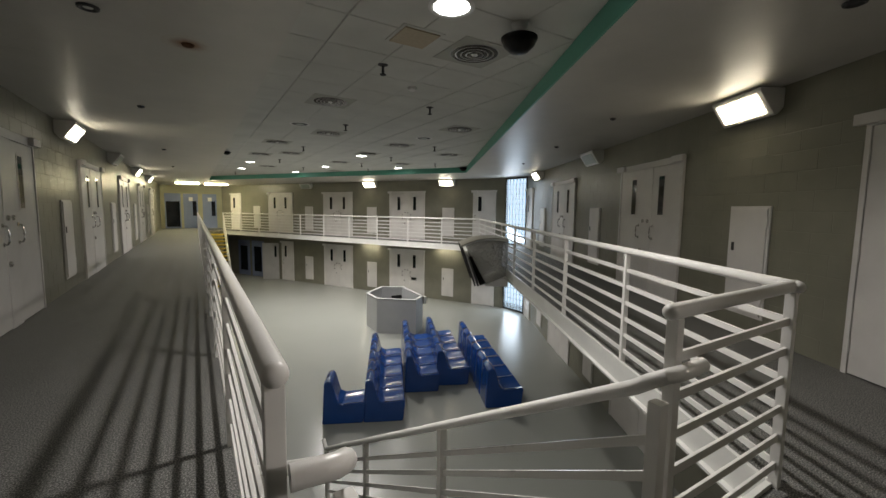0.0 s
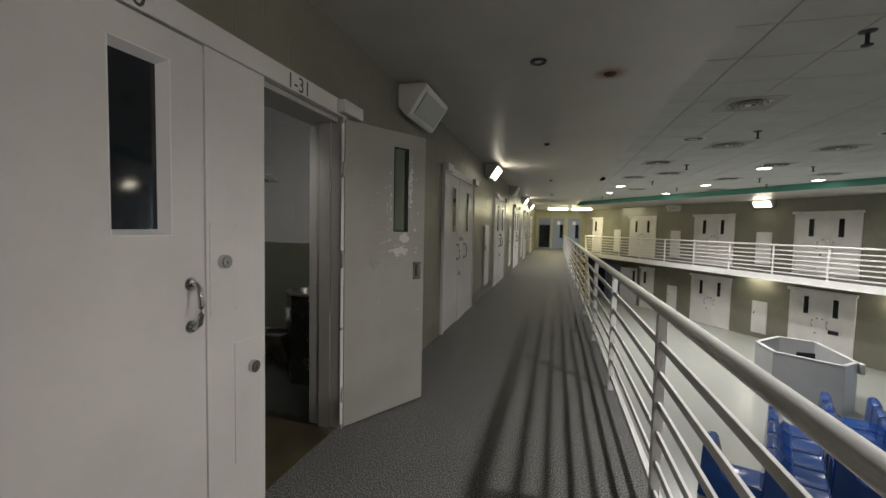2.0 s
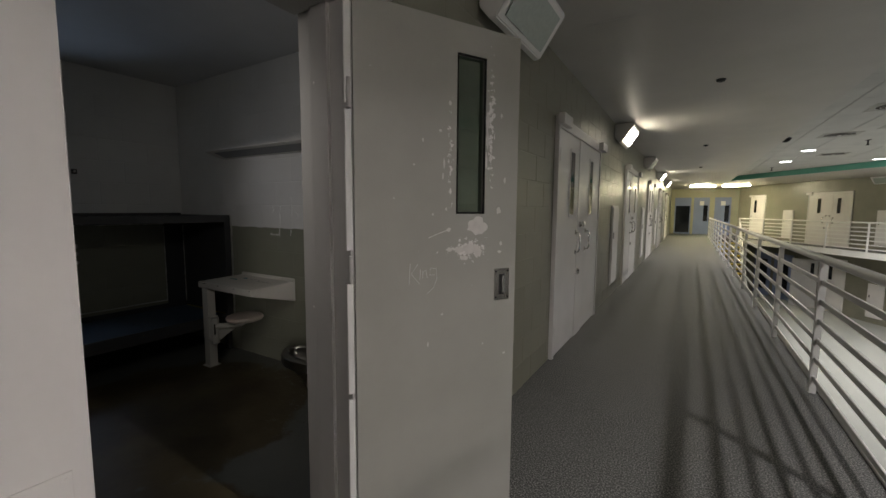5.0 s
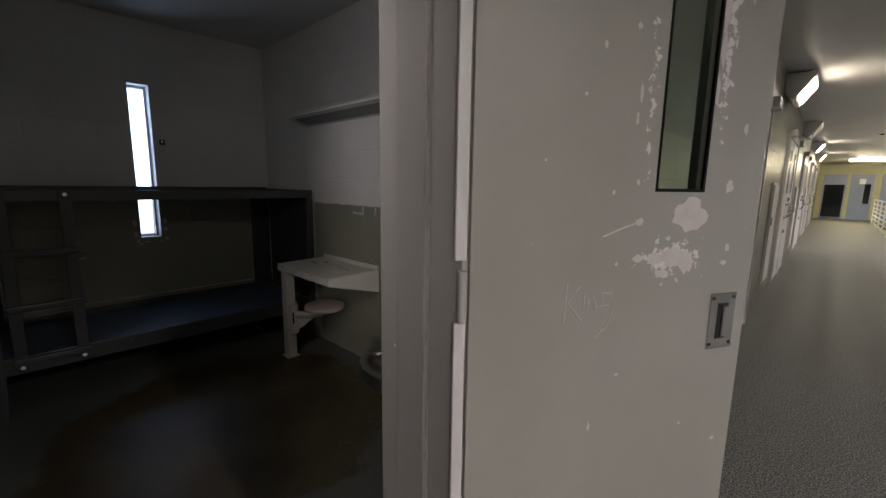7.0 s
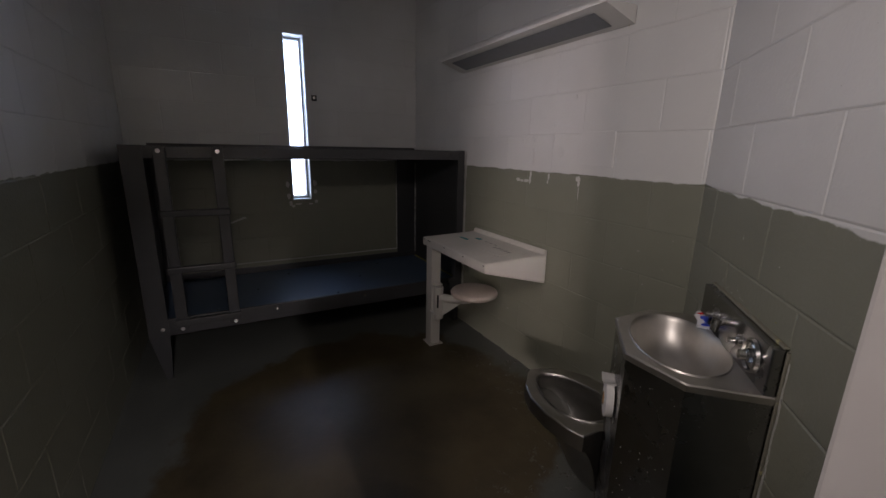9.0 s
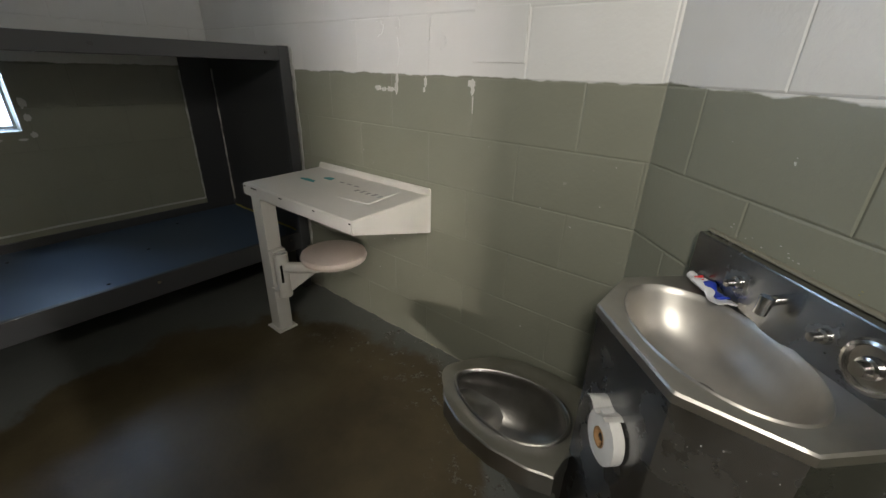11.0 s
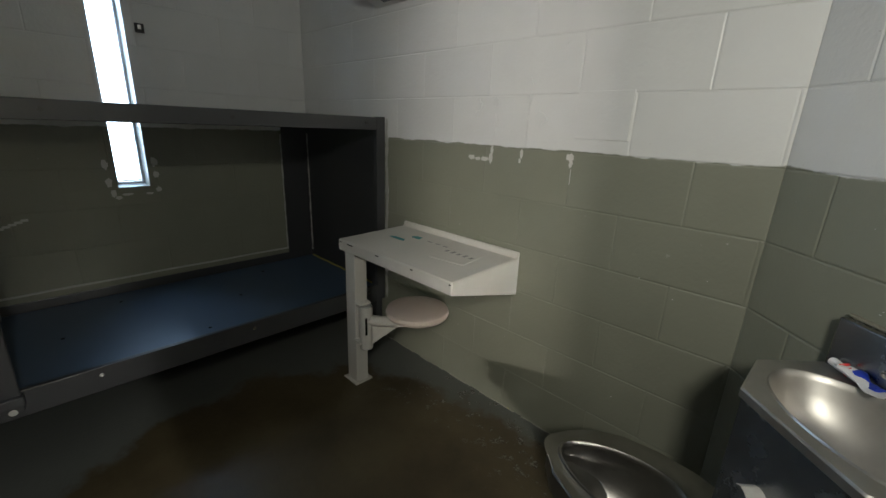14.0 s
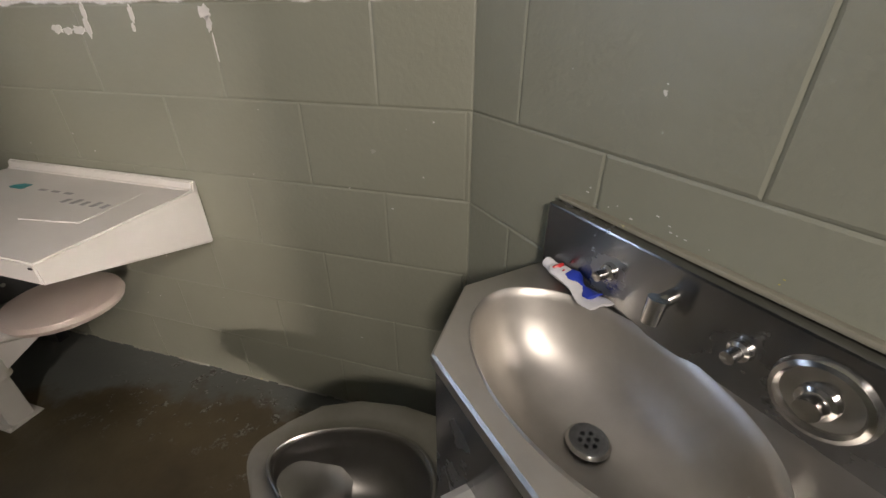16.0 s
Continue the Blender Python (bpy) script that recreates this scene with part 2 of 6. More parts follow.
M_WALL = painted("wall_olive_grey_paint", (0.215, 0.208, 0.158), 0.34, 0.1, 70, 0.4, 0.05)
M_CELL = two_tone("cell_wall_paint", (0.245, 0.25, 0.195), (0.72, 0.72, 0.70), 1.222)
M_SOFFIT = painted("soffit_paint", (0.57, 0.55, 0.505), 0.42, 0.06, 45, 0.12)
M_TILE = painted("ceiling_tile", (0.62, 0.62, 0.575), 0.85, 0.06, 150, 0.7)
M_PLATE = painted("diffuser_plate", (0.42, 0.415, 0.36), 0.6, 0.08)
M_TGRID = painted("ceiling_joint", (0.3, 0.3, 0.28), 0.8, 0.05)
M_GREEN = painted("green_trim_paint", (0.10, 0.36, 0.27), 0.5, 0.06)
M_DOOR = painted("door_white_paint", (0.70, 0.675, 0.65), 0.38, 0.07, 50, 0.12, 0.04)
M_RAIL = painted("rail_white_paint", (0.74, 0.73, 0.70), 0.3, 0.05, 40, 0.1, 0.02, chips=(0.35, 0.27, 0.18), chip_amount=0.76)
M_FASCIA = painted("fascia_white_paint", (0.7, 0.7, 0.67), 0.4, 0.07)
M_UPFLOOR = floor_mat("walkway_grit_floor", (0.092, 0.092, 0.087), 0.62, 1.0, 0.3, 120)
M_LOWFLOOR = floor_mat("dayroom_floor_paint", (0.30, 0.31, 0.285), 0.25, 0.01, 0.04)
M_CELLFLOOR = cell_floor_mat()
M_LEAF = leaf_mat()
M_FRAME = painted("door_frame_grey_paint", (0.42, 0.41, 0.39), 0.36, 0.08, 50, 0.12, chips=(0.68, 0.66, 0.63), chip_amount=0.73)
M_GLASS = glassy("door_window_glass", (0.58, 0.70, 0.64))
M_DARKGLASS = plain("dark_glass", (0.012, 0.014, 0.018), 0.06)
M_CHROME = steel("polished_steel", 0.2, (0.66, 0.65, 0.63), False)
# one steel, two tints: cabinet darkened for shade, basin paled for lamp reflection
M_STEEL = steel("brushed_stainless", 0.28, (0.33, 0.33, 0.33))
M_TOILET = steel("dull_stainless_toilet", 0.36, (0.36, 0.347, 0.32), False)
M_BOWL = steel("worn_stainless_bowl_lit", 0.45, (0.60, 0.575, 0.53), False)
M_BUNK = painted("bunk_charcoal_paint", (0.045, 0.047, 0.05), 0.34, 0.08, 80, 0.1, 0.04)
# lower pan bluer than the bunk: the window's daylight put into its colour
M_BUNKPAN = painted("bunk_pan_daylit_blue", (0.075, 0.118, 0.185), 0.4, 0.1, 80, 0.1)
M_DESK = painted("desk_white_paint", (0.66, 0.64, 0.59), 0.42, 0.1, 40, 0.2, chips=(0.2, 0.17, 0.13), chip_amount=0.79)
M_STOOL = painted("stool_seat_paint", (0.56, 0.47, 0.41), 0.32, 0.08, 30, 0.1, chips=(0.3, 0.25, 0.2), chip_amount=0.78)
M_CELLCEIL = painted("cell_ceiling_paint", (0.6, 0.6, 0.6), 0.6, 0.05)
M_BLUE = painted("seat_blue_plastic", (0.011, 0.066, 0.28), 0.13, 0.1, 25, 0.05, 0.15)
M_KIOSK = painted("booth_grey_laminate", (0.40, 0.41, 0.42), 0.45, 0.06)
M_KIOSKTRIM = painted("booth_trim", (0.46, 0.47, 0.47), 0.45, 0.05)
M_BLACK = plain("black_plastic", (0.006, 0.006, 0.006), 0.16)
M_DOME = plain("dark_dome_plastic", (0.003, 0.003, 0.003), 0.3)
M_DOME.node_tree.nodes["Principled BSDF"].inputs["Specular IOR Level"].default_value = 0.1
M_LENS_DOWN = glow("lit_downlight", (1.0, 0.97, 0.92), 12)
M_TVTOP = painted("cage_top_beige_paint", (0.38, 0.36, 0.29), 0.5, 0.1)
M_DARK = plain("dark_metal", (0.05, 0.05, 0.05), 0.5, 0.4)
M_LAMPBODY = painted("lamp_housing_white", (0.72, 0.71, 0.68), 0.4, 0.05)
M_REVEAL = painted("reveal_white_gloss", (0.84, 0.83, 0.82), 0.3, 0.03, 50, 0.2)
M_LENS_OFF = plain("frosted_lens", (0.36, 0.41, 0.37), 0.35)
M_LENS_ON = glow("lit_lens", (1.0, 0.89, 0.68), 14)
M_LENS_ON_WARM = glow("lit_lens_warm", (1.0, 0.92, 0.72), 25)
M_TUBE_WARM = glow("lit_strip", (1.0, 0.9, 0.56), 105)
# yellow of the strip lights is put into the end wall's colour
M_ENDWALL = painted("end_wall_yellow_lit", (0.42, 0.40, 0.25), 0.45, 0.06)
M_BLUEDOOR = painted("blue_grey_door_paint", (0.22, 0.27, 0.42), 0.4, 0.07)
M_YELLOW = painted("yellow_nosing_paint", (0.62, 0.47, 0.06), 0.45, 0.08)
M_BLOCK = glassy("glass_block", (0.86, 0.93, 0.98), 0.25)
M_SKYPANE = glow("daylight_beyond", (0.72, 0.86, 1.0), 1.1)
M_PAPER = plain("tissue_paper", (0.78, 0.77, 0.74), 0.9)
M_CARD = plain("cardboard_core", (0.38, 0.22, 0.1), 0.9)
M_RUST = plain("rust", (0.12, 0.05, 0.02), 0.9)
M_CAULK = painted("old_caulk", (0.36, 0.355, 0.30), 0.7, 0.15, 30, 0.6, chips=(0.6, 0.52, 0.12), chip_amount=0.62)
M_LEDGE = painted("yellowed_caulk", (0.27, 0.26, 0.2), 0.7, 0.2, 25, 0.8, chips=(0.42, 0.39, 0.2), chip_amount=0.6)
M_CAULKPALE = painted("pale_caulk", (0.62, 0.62, 0.58), 0.7, 0.15, 30, 0.6)
M_CRUMB = plain("yellow_adhesive", (0.45, 0.40, 0.10), 0.7)
M_TUBEWHITE = plain("tube_white", (0.78, 0.77, 0.78), 0.3)
M_TUBEBLUE = plain("tube_blue", (0.02, 0.05, 0.42), 0.3)
M_TUBERED = plain("tube_red", (0.55, 0.03, 0.03), 0.3)
M_TEAL = plain("teal_paint_mark", (0.02, 0.26, 0.27), 0.5)
M_ETCH = plain("scratched_letters", (0.55, 0.54, 0.51), 0.6)
M_GRAPH = plain("pencil_mark", (0.30, 0.30, 0.29), 0.7)
M_INK = plain("stencil_ink", (0.06, 0.055, 0.05), 0.6)
M_SCRATCH = plain("scratched_primer", (0.62, 0.60, 0.57), 0.7)
M_PLEX = plain("perforated_panel", (0.42, 0.42, 0.39), 0.5, 0.0)
M_PLEX.node_tree.nodes["Principled BSDF"].inputs["Alpha"].default_value = 0.45


# ---- mesh helpers ----
def box(bm, x0, y0, z0, x1, y1, z1, bev=0.0, m=None):
    r = bmesh.ops.create_cube(bm, size=1)
    vs = r["verts"]
    for v in vs:
        v.co = Vector(((x0 + x1) / 2 + v.co.x * (x1 - x0), (y0 + y1) / 2 + v.co.y * (y1 - y0), (z0 + z1) / 2 + v.co.z * (z1 - z0)))
    if m is not None:
        bmesh.ops.transform(bm, matrix=m, verts=vs)
    if bev:
        es = {e for v in vs for e in v.link_edges}
        bmesh.ops.bevel(bm, geom=list(es), offset=bev, segments=2, profile=0.6, affect="EDGES", clamp_overlap=True)
    return bm


def prism(bm, pts, z0, z1):
    lo = [bm.verts.new((x, y, z0)) for x, y in pts]
    hi = [bm.verts.new((x, y, z1)) for x, y in pts]
    n = len(pts)
    bm.faces.new(hi)
    bm.faces.new(lo[::-1])
    for i in range(n):
        bm.faces.new((lo[i], lo[(i + 1) % n], hi[(i + 1) % n], hi[i]))
    bmesh.ops.recalc_face_normals(bm, faces=bm.faces[:])
    return bm


def cyl(bm, p0, p1, r, seg=12, r2=None):
    p0, p1 = Vector(p0), Vector(p1)
    d = p1 - p0
    q = d.to_track_quat("Z", "Y").to_matrix().to_4x4()
    bmesh.ops.create_cone(bm, cap_ends=True, segments=seg, radius1=r, radius2=r if r2 is None else r2, depth=d.length,
                          matrix=Matrix.Translation((p0 + p1) / 2) @ q)
    return bm


def sweep(bm, pts, r, seg=10):
    """A round tube along a line of points."""
    pts = [Vector(p) for p in pts]
    rings = []
    for i, p in enumerate(pts):
        d = (pts[min(i + 1, len(pts) - 1)] - pts[max(i - 1, 0)]).normalized()
        q = d.to_track_quat("Z", "Y")
        rings.append([bm.verts.new(p + q @ Vector((r * math.cos(a), r * math.sin(a), 0))) for a in [2 * math.pi * k / seg for k in range(seg)]])
    for a, b in zip(rings, rings[1:]):
        for k in range(seg):
            bm.faces.new((a[k], a[(k + 1) % seg], b[(k + 1) % seg], b[k]))
    bm.faces.new(rings[0][::-1])
    bm.faces.new(rings[-1])
    return bm


def lathe(bm, profile, seg=24, m=None):
    """Revolve (radius, z) pairs about z."""
    rings = []
    for r, z in profile:
        rings.append([bm.verts.new((r * math.cos(2 * math.pi * k / seg), r * math.sin(2 * math.pi * k / seg), z)) for k in range(seg)])
    for a, b in zip(rings, rings[1:]):
        for k in range(seg):
            bm.faces.new((a[k], a[(k + 1) % seg], b[(k + 1) % seg], b[k]))
    bm.faces.new(rings[0][::-1])
    bm.faces.new(rings[-1])
    bmesh.ops.recalc_face_normals(bm, faces=bm.faces[:])
    if m is not None:
        bmesh.ops.transform(bm, matrix=m, verts=bm.verts[:])
    return bm


def hoop(profile, seg=32):
    """A closed ring: the (radius, z) outline carried round z, open in the middle."""
    bm = bmesh.new()
    rg = [[bm.verts.new((r * math.cos(a), r * math.sin(a), z)) for r, z in profile] for a in [2 * math.pi * k / seg for k in range(seg)]]
    n = len(profile)
    for a, b in zip(rg, rg[1:] + rg[:1]):
        for k in range(n):
            bm.faces.new((a[k], a[(k + 1) % n], b[(k + 1) % n], b[k]))
    bmesh.ops.recalc_face_normals(bm, faces=bm.faces[:])
    return bm


def obj(name, bm, mat, smooth=False):
    me = bpy.data.meshes.new(name)
    if smooth:
        for ed in bm.edges:
            if len(ed.link_faces) == 2 and ed.calc_face_angle() > 0.75:
                ed.smooth = False
    bm.to_mesh(me)
    bm.free()
    me.materials.append(mat)
    if smooth:
        for p in me.polygons:
            p.use_smooth = True
        me.set_sharp_from_angle(angle=radians(35))
    return new(name, me)


def part(name, bm, mat, parent, label="", smooth=False):
    ob = obj(name, bm, mat, smooth)
    ob.parent = parent
    return tagged(ob, label)


def structure(name, bm, mat, label, category, smooth=False):
    return tagged(obj(name, bm, mat, smooth), label, category, kind="structure")


def empty(name, m, label, category, group="", kind=""):
    e = new(name)
    e.matrix_basis = m
    return tagged(e, label, category, group, kind)


def nbox(x0, y0, z0, x1, y1, z1, bev=0.0):
    return box(bmesh.new(), x0, y0, z0, x1, y1, z1, bev)


# Frames of the long walls: x along the wall, y out into the room, z up.
def wall_frame(ox, oy, dx, dy):
    L = math.hypot(dx, dy)
    dx, dy = dx / L, dy / L
    return Matrix(((dx, -dy, 0, ox), (dy, dx, 0, oy), (0, 0, 1, 0), (0, 0, 0, 1)))


WB = wall_frame(6.65, 1.5, 0.5, 0.866)
# along wall C, the room lies to the left of its run from the corner
WC = wall_frame(12.94, 13.75, -0.512, 0.859)
# wall A runs back towards the start, so that its outward side is the room; s = 31.5 - y
WA = Matrix(((0, 1, 0, 0), (-1, 0, 0, 31.5), (0, 0, 1, 0), (0, 0, 0, 1)))


def flat(m, s, y=0.0):
    v = m @ Vector((s, y, 0))
    return (v.x, v.y)
# ---- large structure ----
B_RAIL, C_RAIL = 1.92, 1.92
CORNER = (11.11, 13.07)
B0 = flat(WB, -6.4)
CEND = flat(WC, 18.75)
# upper slabs, butted edge to edge
structure("floor_walkway_a", prism(bmesh.new(), [(0, -4), (2.0, -4), (2.0, 28.0), (2.0, 31.5), (0, 31.5)], -0.19, 0), M_UPFLOOR,
          "grey gritty upper walkway floor along the cell doors", "floor")
structure("floor_landing", prism(bmesh.new(), [(2.0, -4), (B0[0], -4), flat(WB, -0.24), (4.32, 1.3), (2.0, 1.3)], -0.19, 0), M_UPFLOOR,
          "grey gritty landing floor at the stair head", "floor")
structure("floor_walkway_b", prism(bmesh.new(), [(4.32, 1.3), flat(WB, -0.24), flat(WB, 12.8), (13.0, 13.2), CORNER], -0.19, 0), M_UPFLOOR,
          "grey upper walkway floor beside the glass-block wall", "floor")
structure("floor_walkway_c", prism(bmesh.new(), [CORNER, (13.0, 13.2), flat(WC, 0), CEND, (3.3, 31.5), (2.0, 31.5), (2.0, 28.0), (3.25, 28.0)], -0.19, 0), M_UPFLOOR,
          "grey upper walkway floor on the far side", "floor")
structure("floor_dayroom", prism(bmesh.new(), [(-0.2, -4), (B0[0] + 2, -4.2), (15.5, 12), (15, 15), (4.5, 33), (-0.2, 33)], LOW - 0.2, LOW), M_LOWFLOOR,
          "pale grey glossy dayroom floor", "floor")


def fascia(name, a, b, label="white painted steel edge of the upper walkway"):
    L = math.hypot(b[0] - a[0], b[1] - a[1])
    bm = nbox(0, 0.002, -0.2, L, 0.03, 0.02)
    box(bm, 0, 0.03, -0.2, L, 0.07, -0.18)
    ob = structure(name, bm, M_FASCIA, label, "trim")
    ob.matrix_basis = wall_frame(a[0], a[1], b[0] - a[0], b[1] - a[1])


fascia("trim_fascia_a", (2.0, 28.0), (2.0, 1.3))
fascia("trim_fascia_front", (3.2, 1.3), (4.32, 1.3))
fascia("trim_fascia_b", (4.32, 1.3), CORNER)
fascia("trim_fascia_c", CORNER, (3.25, 28.0))

# ceiling: low smooth soffits round a raised field of tiles
T0, T1, T2 = (2.5, -0.95), (10.25, 12.75), (2.5, 24.3)
structure("ceiling_soffit_a", prism(bmesh.new(), [(-0.2, -4), (2.5, -4), (2.5, 31.5), (-0.2, 31.5)], SOFFIT_Z, SOFFIT_Z + 0.3), M_SOFFIT, "smooth painted soffit over the walkway", "ceiling")
structure("ceiling_soffit_b", prism(bmesh.new(), [(2.5, -4), flat(WB, -6.4, -0.3), flat(WB, 12.9, -0.3), (13.5, 13.2), T1, T0], SOFFIT_Z, SOFFIT_Z + 0.3), M_SOFFIT, "smooth painted soffit over the walkway", "ceiling")
structure("ceiling_soffit_c", prism(bmesh.new(), [T1, (13.5, 13.2), flat(WC, -0.1, -0.3), flat(WC, 18.8, -0.3), (3.6, 31.5), (2.5, 31.5), T2], SOFFIT_Z, SOFFIT_Z + 0.3), M_SOFFIT, "smooth painted soffit over the walkway", "ceiling")
bm = bmesh.new()
TS = 0.625
for i in range(13):
    for j in range(42):
        x, y = 2.3 + i * TS, -1.2 + j * TS
        if x > 10.5 or y > 25:
            continue
        g, dz = 0.006, 0.004 * ((i * 7 + j * 3) % 3)
        a = [bm.verts.new((x + u, y + v, TILE_Z - dz * 0.5)) for u, v in ((g, g), (g, TS - g), (TS - g, TS - g), (TS - g, g))]
        b = [bm.verts.new((x + u, y + v, TILE_Z + 0.012)) for u, v in ((0, 0), (0, TS), (TS, TS), (TS, 0))]
        bm.faces.new(a)
        for k in range(4):
            bm.faces.new((b[k], b[(k + 1) % 4], a[(k + 1) % 4], a[k]))
structure("ceiling_tiles", bm, M_TILE, "suspended ceiling of square off-white tiles", "ceiling")
structure("ceiling_deck", nbox(2.2, -1.5, TILE_Z + 0.014, 10.8, 25.4, TILE_Z + 0.1), M_TGRID, "deck above the tiles", "ceiling")
for nm, a, b in (("trim_green_b", T0, T1), ("trim_green_c", T1, T2)):
    L = math.hypot(b[0] - a[0], b[1] - a[1])
    ob = structure(nm, nbox(0, 0.003, SOFFIT_Z - 0.004, L, 0.025, TILE_Z - 0.004), M_GREEN, "sea-green painted edge of the raised ceiling", "trim")
    ob.matrix_basis = wall_frame(a[0], a[1], b[0] - a[0], b[1] - a[1])


# ---- block walls ----
def cut(rects, hole):
    out = []
    for x0, z0, x1, z1 in rects:
        a, b, c, d = hole
        if c <= x0 or a >= x1 or d <= z0 or b >= z1:
            out.append((x0, z0, x1, z1))
            continue
        if z0 < b:
            out.append((x0, z0, x1, b))
        if z1 > d:
            out.append((x0, d, x1, z1))
        lo, hi = max(z0, b), min(z1, d)
        if x0 < a:
            out.append((x0, lo, a, hi))
        if x1 > c:
            out.append((c, lo, x1, hi))
    return [r for r in out if r[2] - r[0] > 0.012 and r[3] - r[1] > 0.012]


def courses(L, z0, z1, holes, shift=0.0, bw=0.406, bh=0.2032):
    rects = []
    k0 = math.floor(z0 / bh + 1e-6)
    k = k0
    while k * bh < z1 - 1e-6:
        off = shift + (0.203 if k % 2 else 0.0)
        x = -bw + (off % bw)
        while x < L:
            r = (max(0, x), max(z0, k * bh), min(L, x + bw), min(z1, (k + 1) * bh))
            if r[2] - r[0] > 0.012 and r[3] - r[1] > 0.012:
                rects.append(r)
            x += bw
        k += 1
    for h in holes:
        rects = cut(rects, h)
    return rects


def block_geo(bm, x0, z0, x1, z1, depth=0.0017, gap=0.0003, cham=0.0045):
    o = [bm.verts.new(p) for p in ((x0 + gap, 0, z0 + gap), (x1 - gap, 0, z0 + gap), (x1 - gap, 0, z1 - gap), (x0 + gap, 0, z1 - gap))]
    c = gap + cham
    i = [bm.verts.new(p) for p in ((x0 + c, depth, z0 + c), (x1 - c, depth, z0 + c), (x1 - c, depth, z1 - c), (x0 + c, depth, z1 - c))]
    bm.faces.new(i[::-1])
    for k in range(4):
        bm.faces.new((o[(k + 1) % 4], o[k], i[k], i[(k + 1) % 4]))


def core_wall(name, m, L, z0, z1, thick, holes, mat, label):
    """The solid wall behind the blocks, with its openings cut through."""
    bm = bmesh.new()
    for x0, a, x1, b in [r for r in cut_all(L, z0, z1, holes)]:
        box(bm, x0, -thick, a, x1, -0.001, b)
    ob = structure(name, bm, mat, label, "wall")
    ob.matrix_basis = m
    return ob


def cut_all(L, z0, z1, holes):
    rects = [(0, z0, L, z1)]
    for h in holes:
        rects = cut(rects, h)
    return rects


PIECES = []          # (wall, rects): laid as single blocks at the end of the file
JOINED = []          # (wall, rects): one joined mesh a wall


# Wall A: pairs of doors every 4.5 m. y of each pair's left jamb
PAIRS_A = [1.46 + 4.55 * k for k in range(6)]
PAIR_W = 1.98
DOOR_TOP = 2.24
holes_a = [(31.5 - 3.42, 0, 31.5 - 2.63, 2.15), (31.5 - 2.14, 1.355, 31.5 - 1.89, 2.04)]
skip_a = [(31.5 - (y + PAIR_W), 0, 31.5 - y, DOOR_TOP) for y in PAIRS_A]
wall_a = core_wall("wall_a", WA, 35.5, LOW, SOFFIT_Z, 0.2, holes_a, M_WALL, "olive-grey painted block wall with cell doors")
JOINED.append((wall_a, courses(35.5, 0, SOFFIT_Z, skip_a)))
PAIRS_B = [-1.82, 2.68, 7.23]
wall_b = core_wall("wall_b", WB, 12.8, LOW, SOFFIT_Z, 0.2, [], M_WALL, "olive-grey painted block wall with cell doors on two levels")
low_b = core_wall("wall_b_south", wall_frame(*flat(WB, -6.4), 0.5, 0.866), 6.4, LOW, SOFFIT_Z, 0.2, [], M_WALL, "olive-grey painted block wall beside the landing")
skip_b = [(s, 0, s + PAIR_W, DOOR_TOP) for s in PAIRS_B] + [(s, LOW, s + PAIR_W, LOW + DOOR_TOP) for s in PAIRS_B]
JOINED.append((wall_b, [r for r in courses(12.8, 0, SOFFIT_Z, skip_b)] + courses(12.8, LOW, -0.2, skip_b)))
JOINED.append((low_b, courses(6.4, 0, SOFFIT_Z, [(6.4 - 1.82, 0, 6.4, DOOR_TOP)])))
PAIRS_C = [3.9, 8.2, 12.5]
wall_c = core_wall("wall_c", WC, 18.8, LOW, SOFFIT_Z, 0.2, [], M_WALL, "olive-grey painted block wall with cell doors on two levels")
skip_c = [(s, 0, s + PAIR_W, DOOR_TOP) for s in PAIRS_C] + [(s, LOW, s + PAIR_W, LOW + DOOR_TOP) for s in PAIRS_C]
JOINED.append((wall_c, courses(18.8, 0, SOFFIT_Z, skip_c) + courses(18.8, LOW, -0.2, skip_c)))
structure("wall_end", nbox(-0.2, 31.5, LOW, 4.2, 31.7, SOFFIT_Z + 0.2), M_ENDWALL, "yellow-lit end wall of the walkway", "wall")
# unseen wall, added to shut the room off from the sky
structure("wall_south", nbox(-0.2, -4.2, LOW, 4.2, -4.0, SOFFIT_Z + 0.2), M_WALL, "olive-grey unseen wall added to close the room behind the landing", "wall")

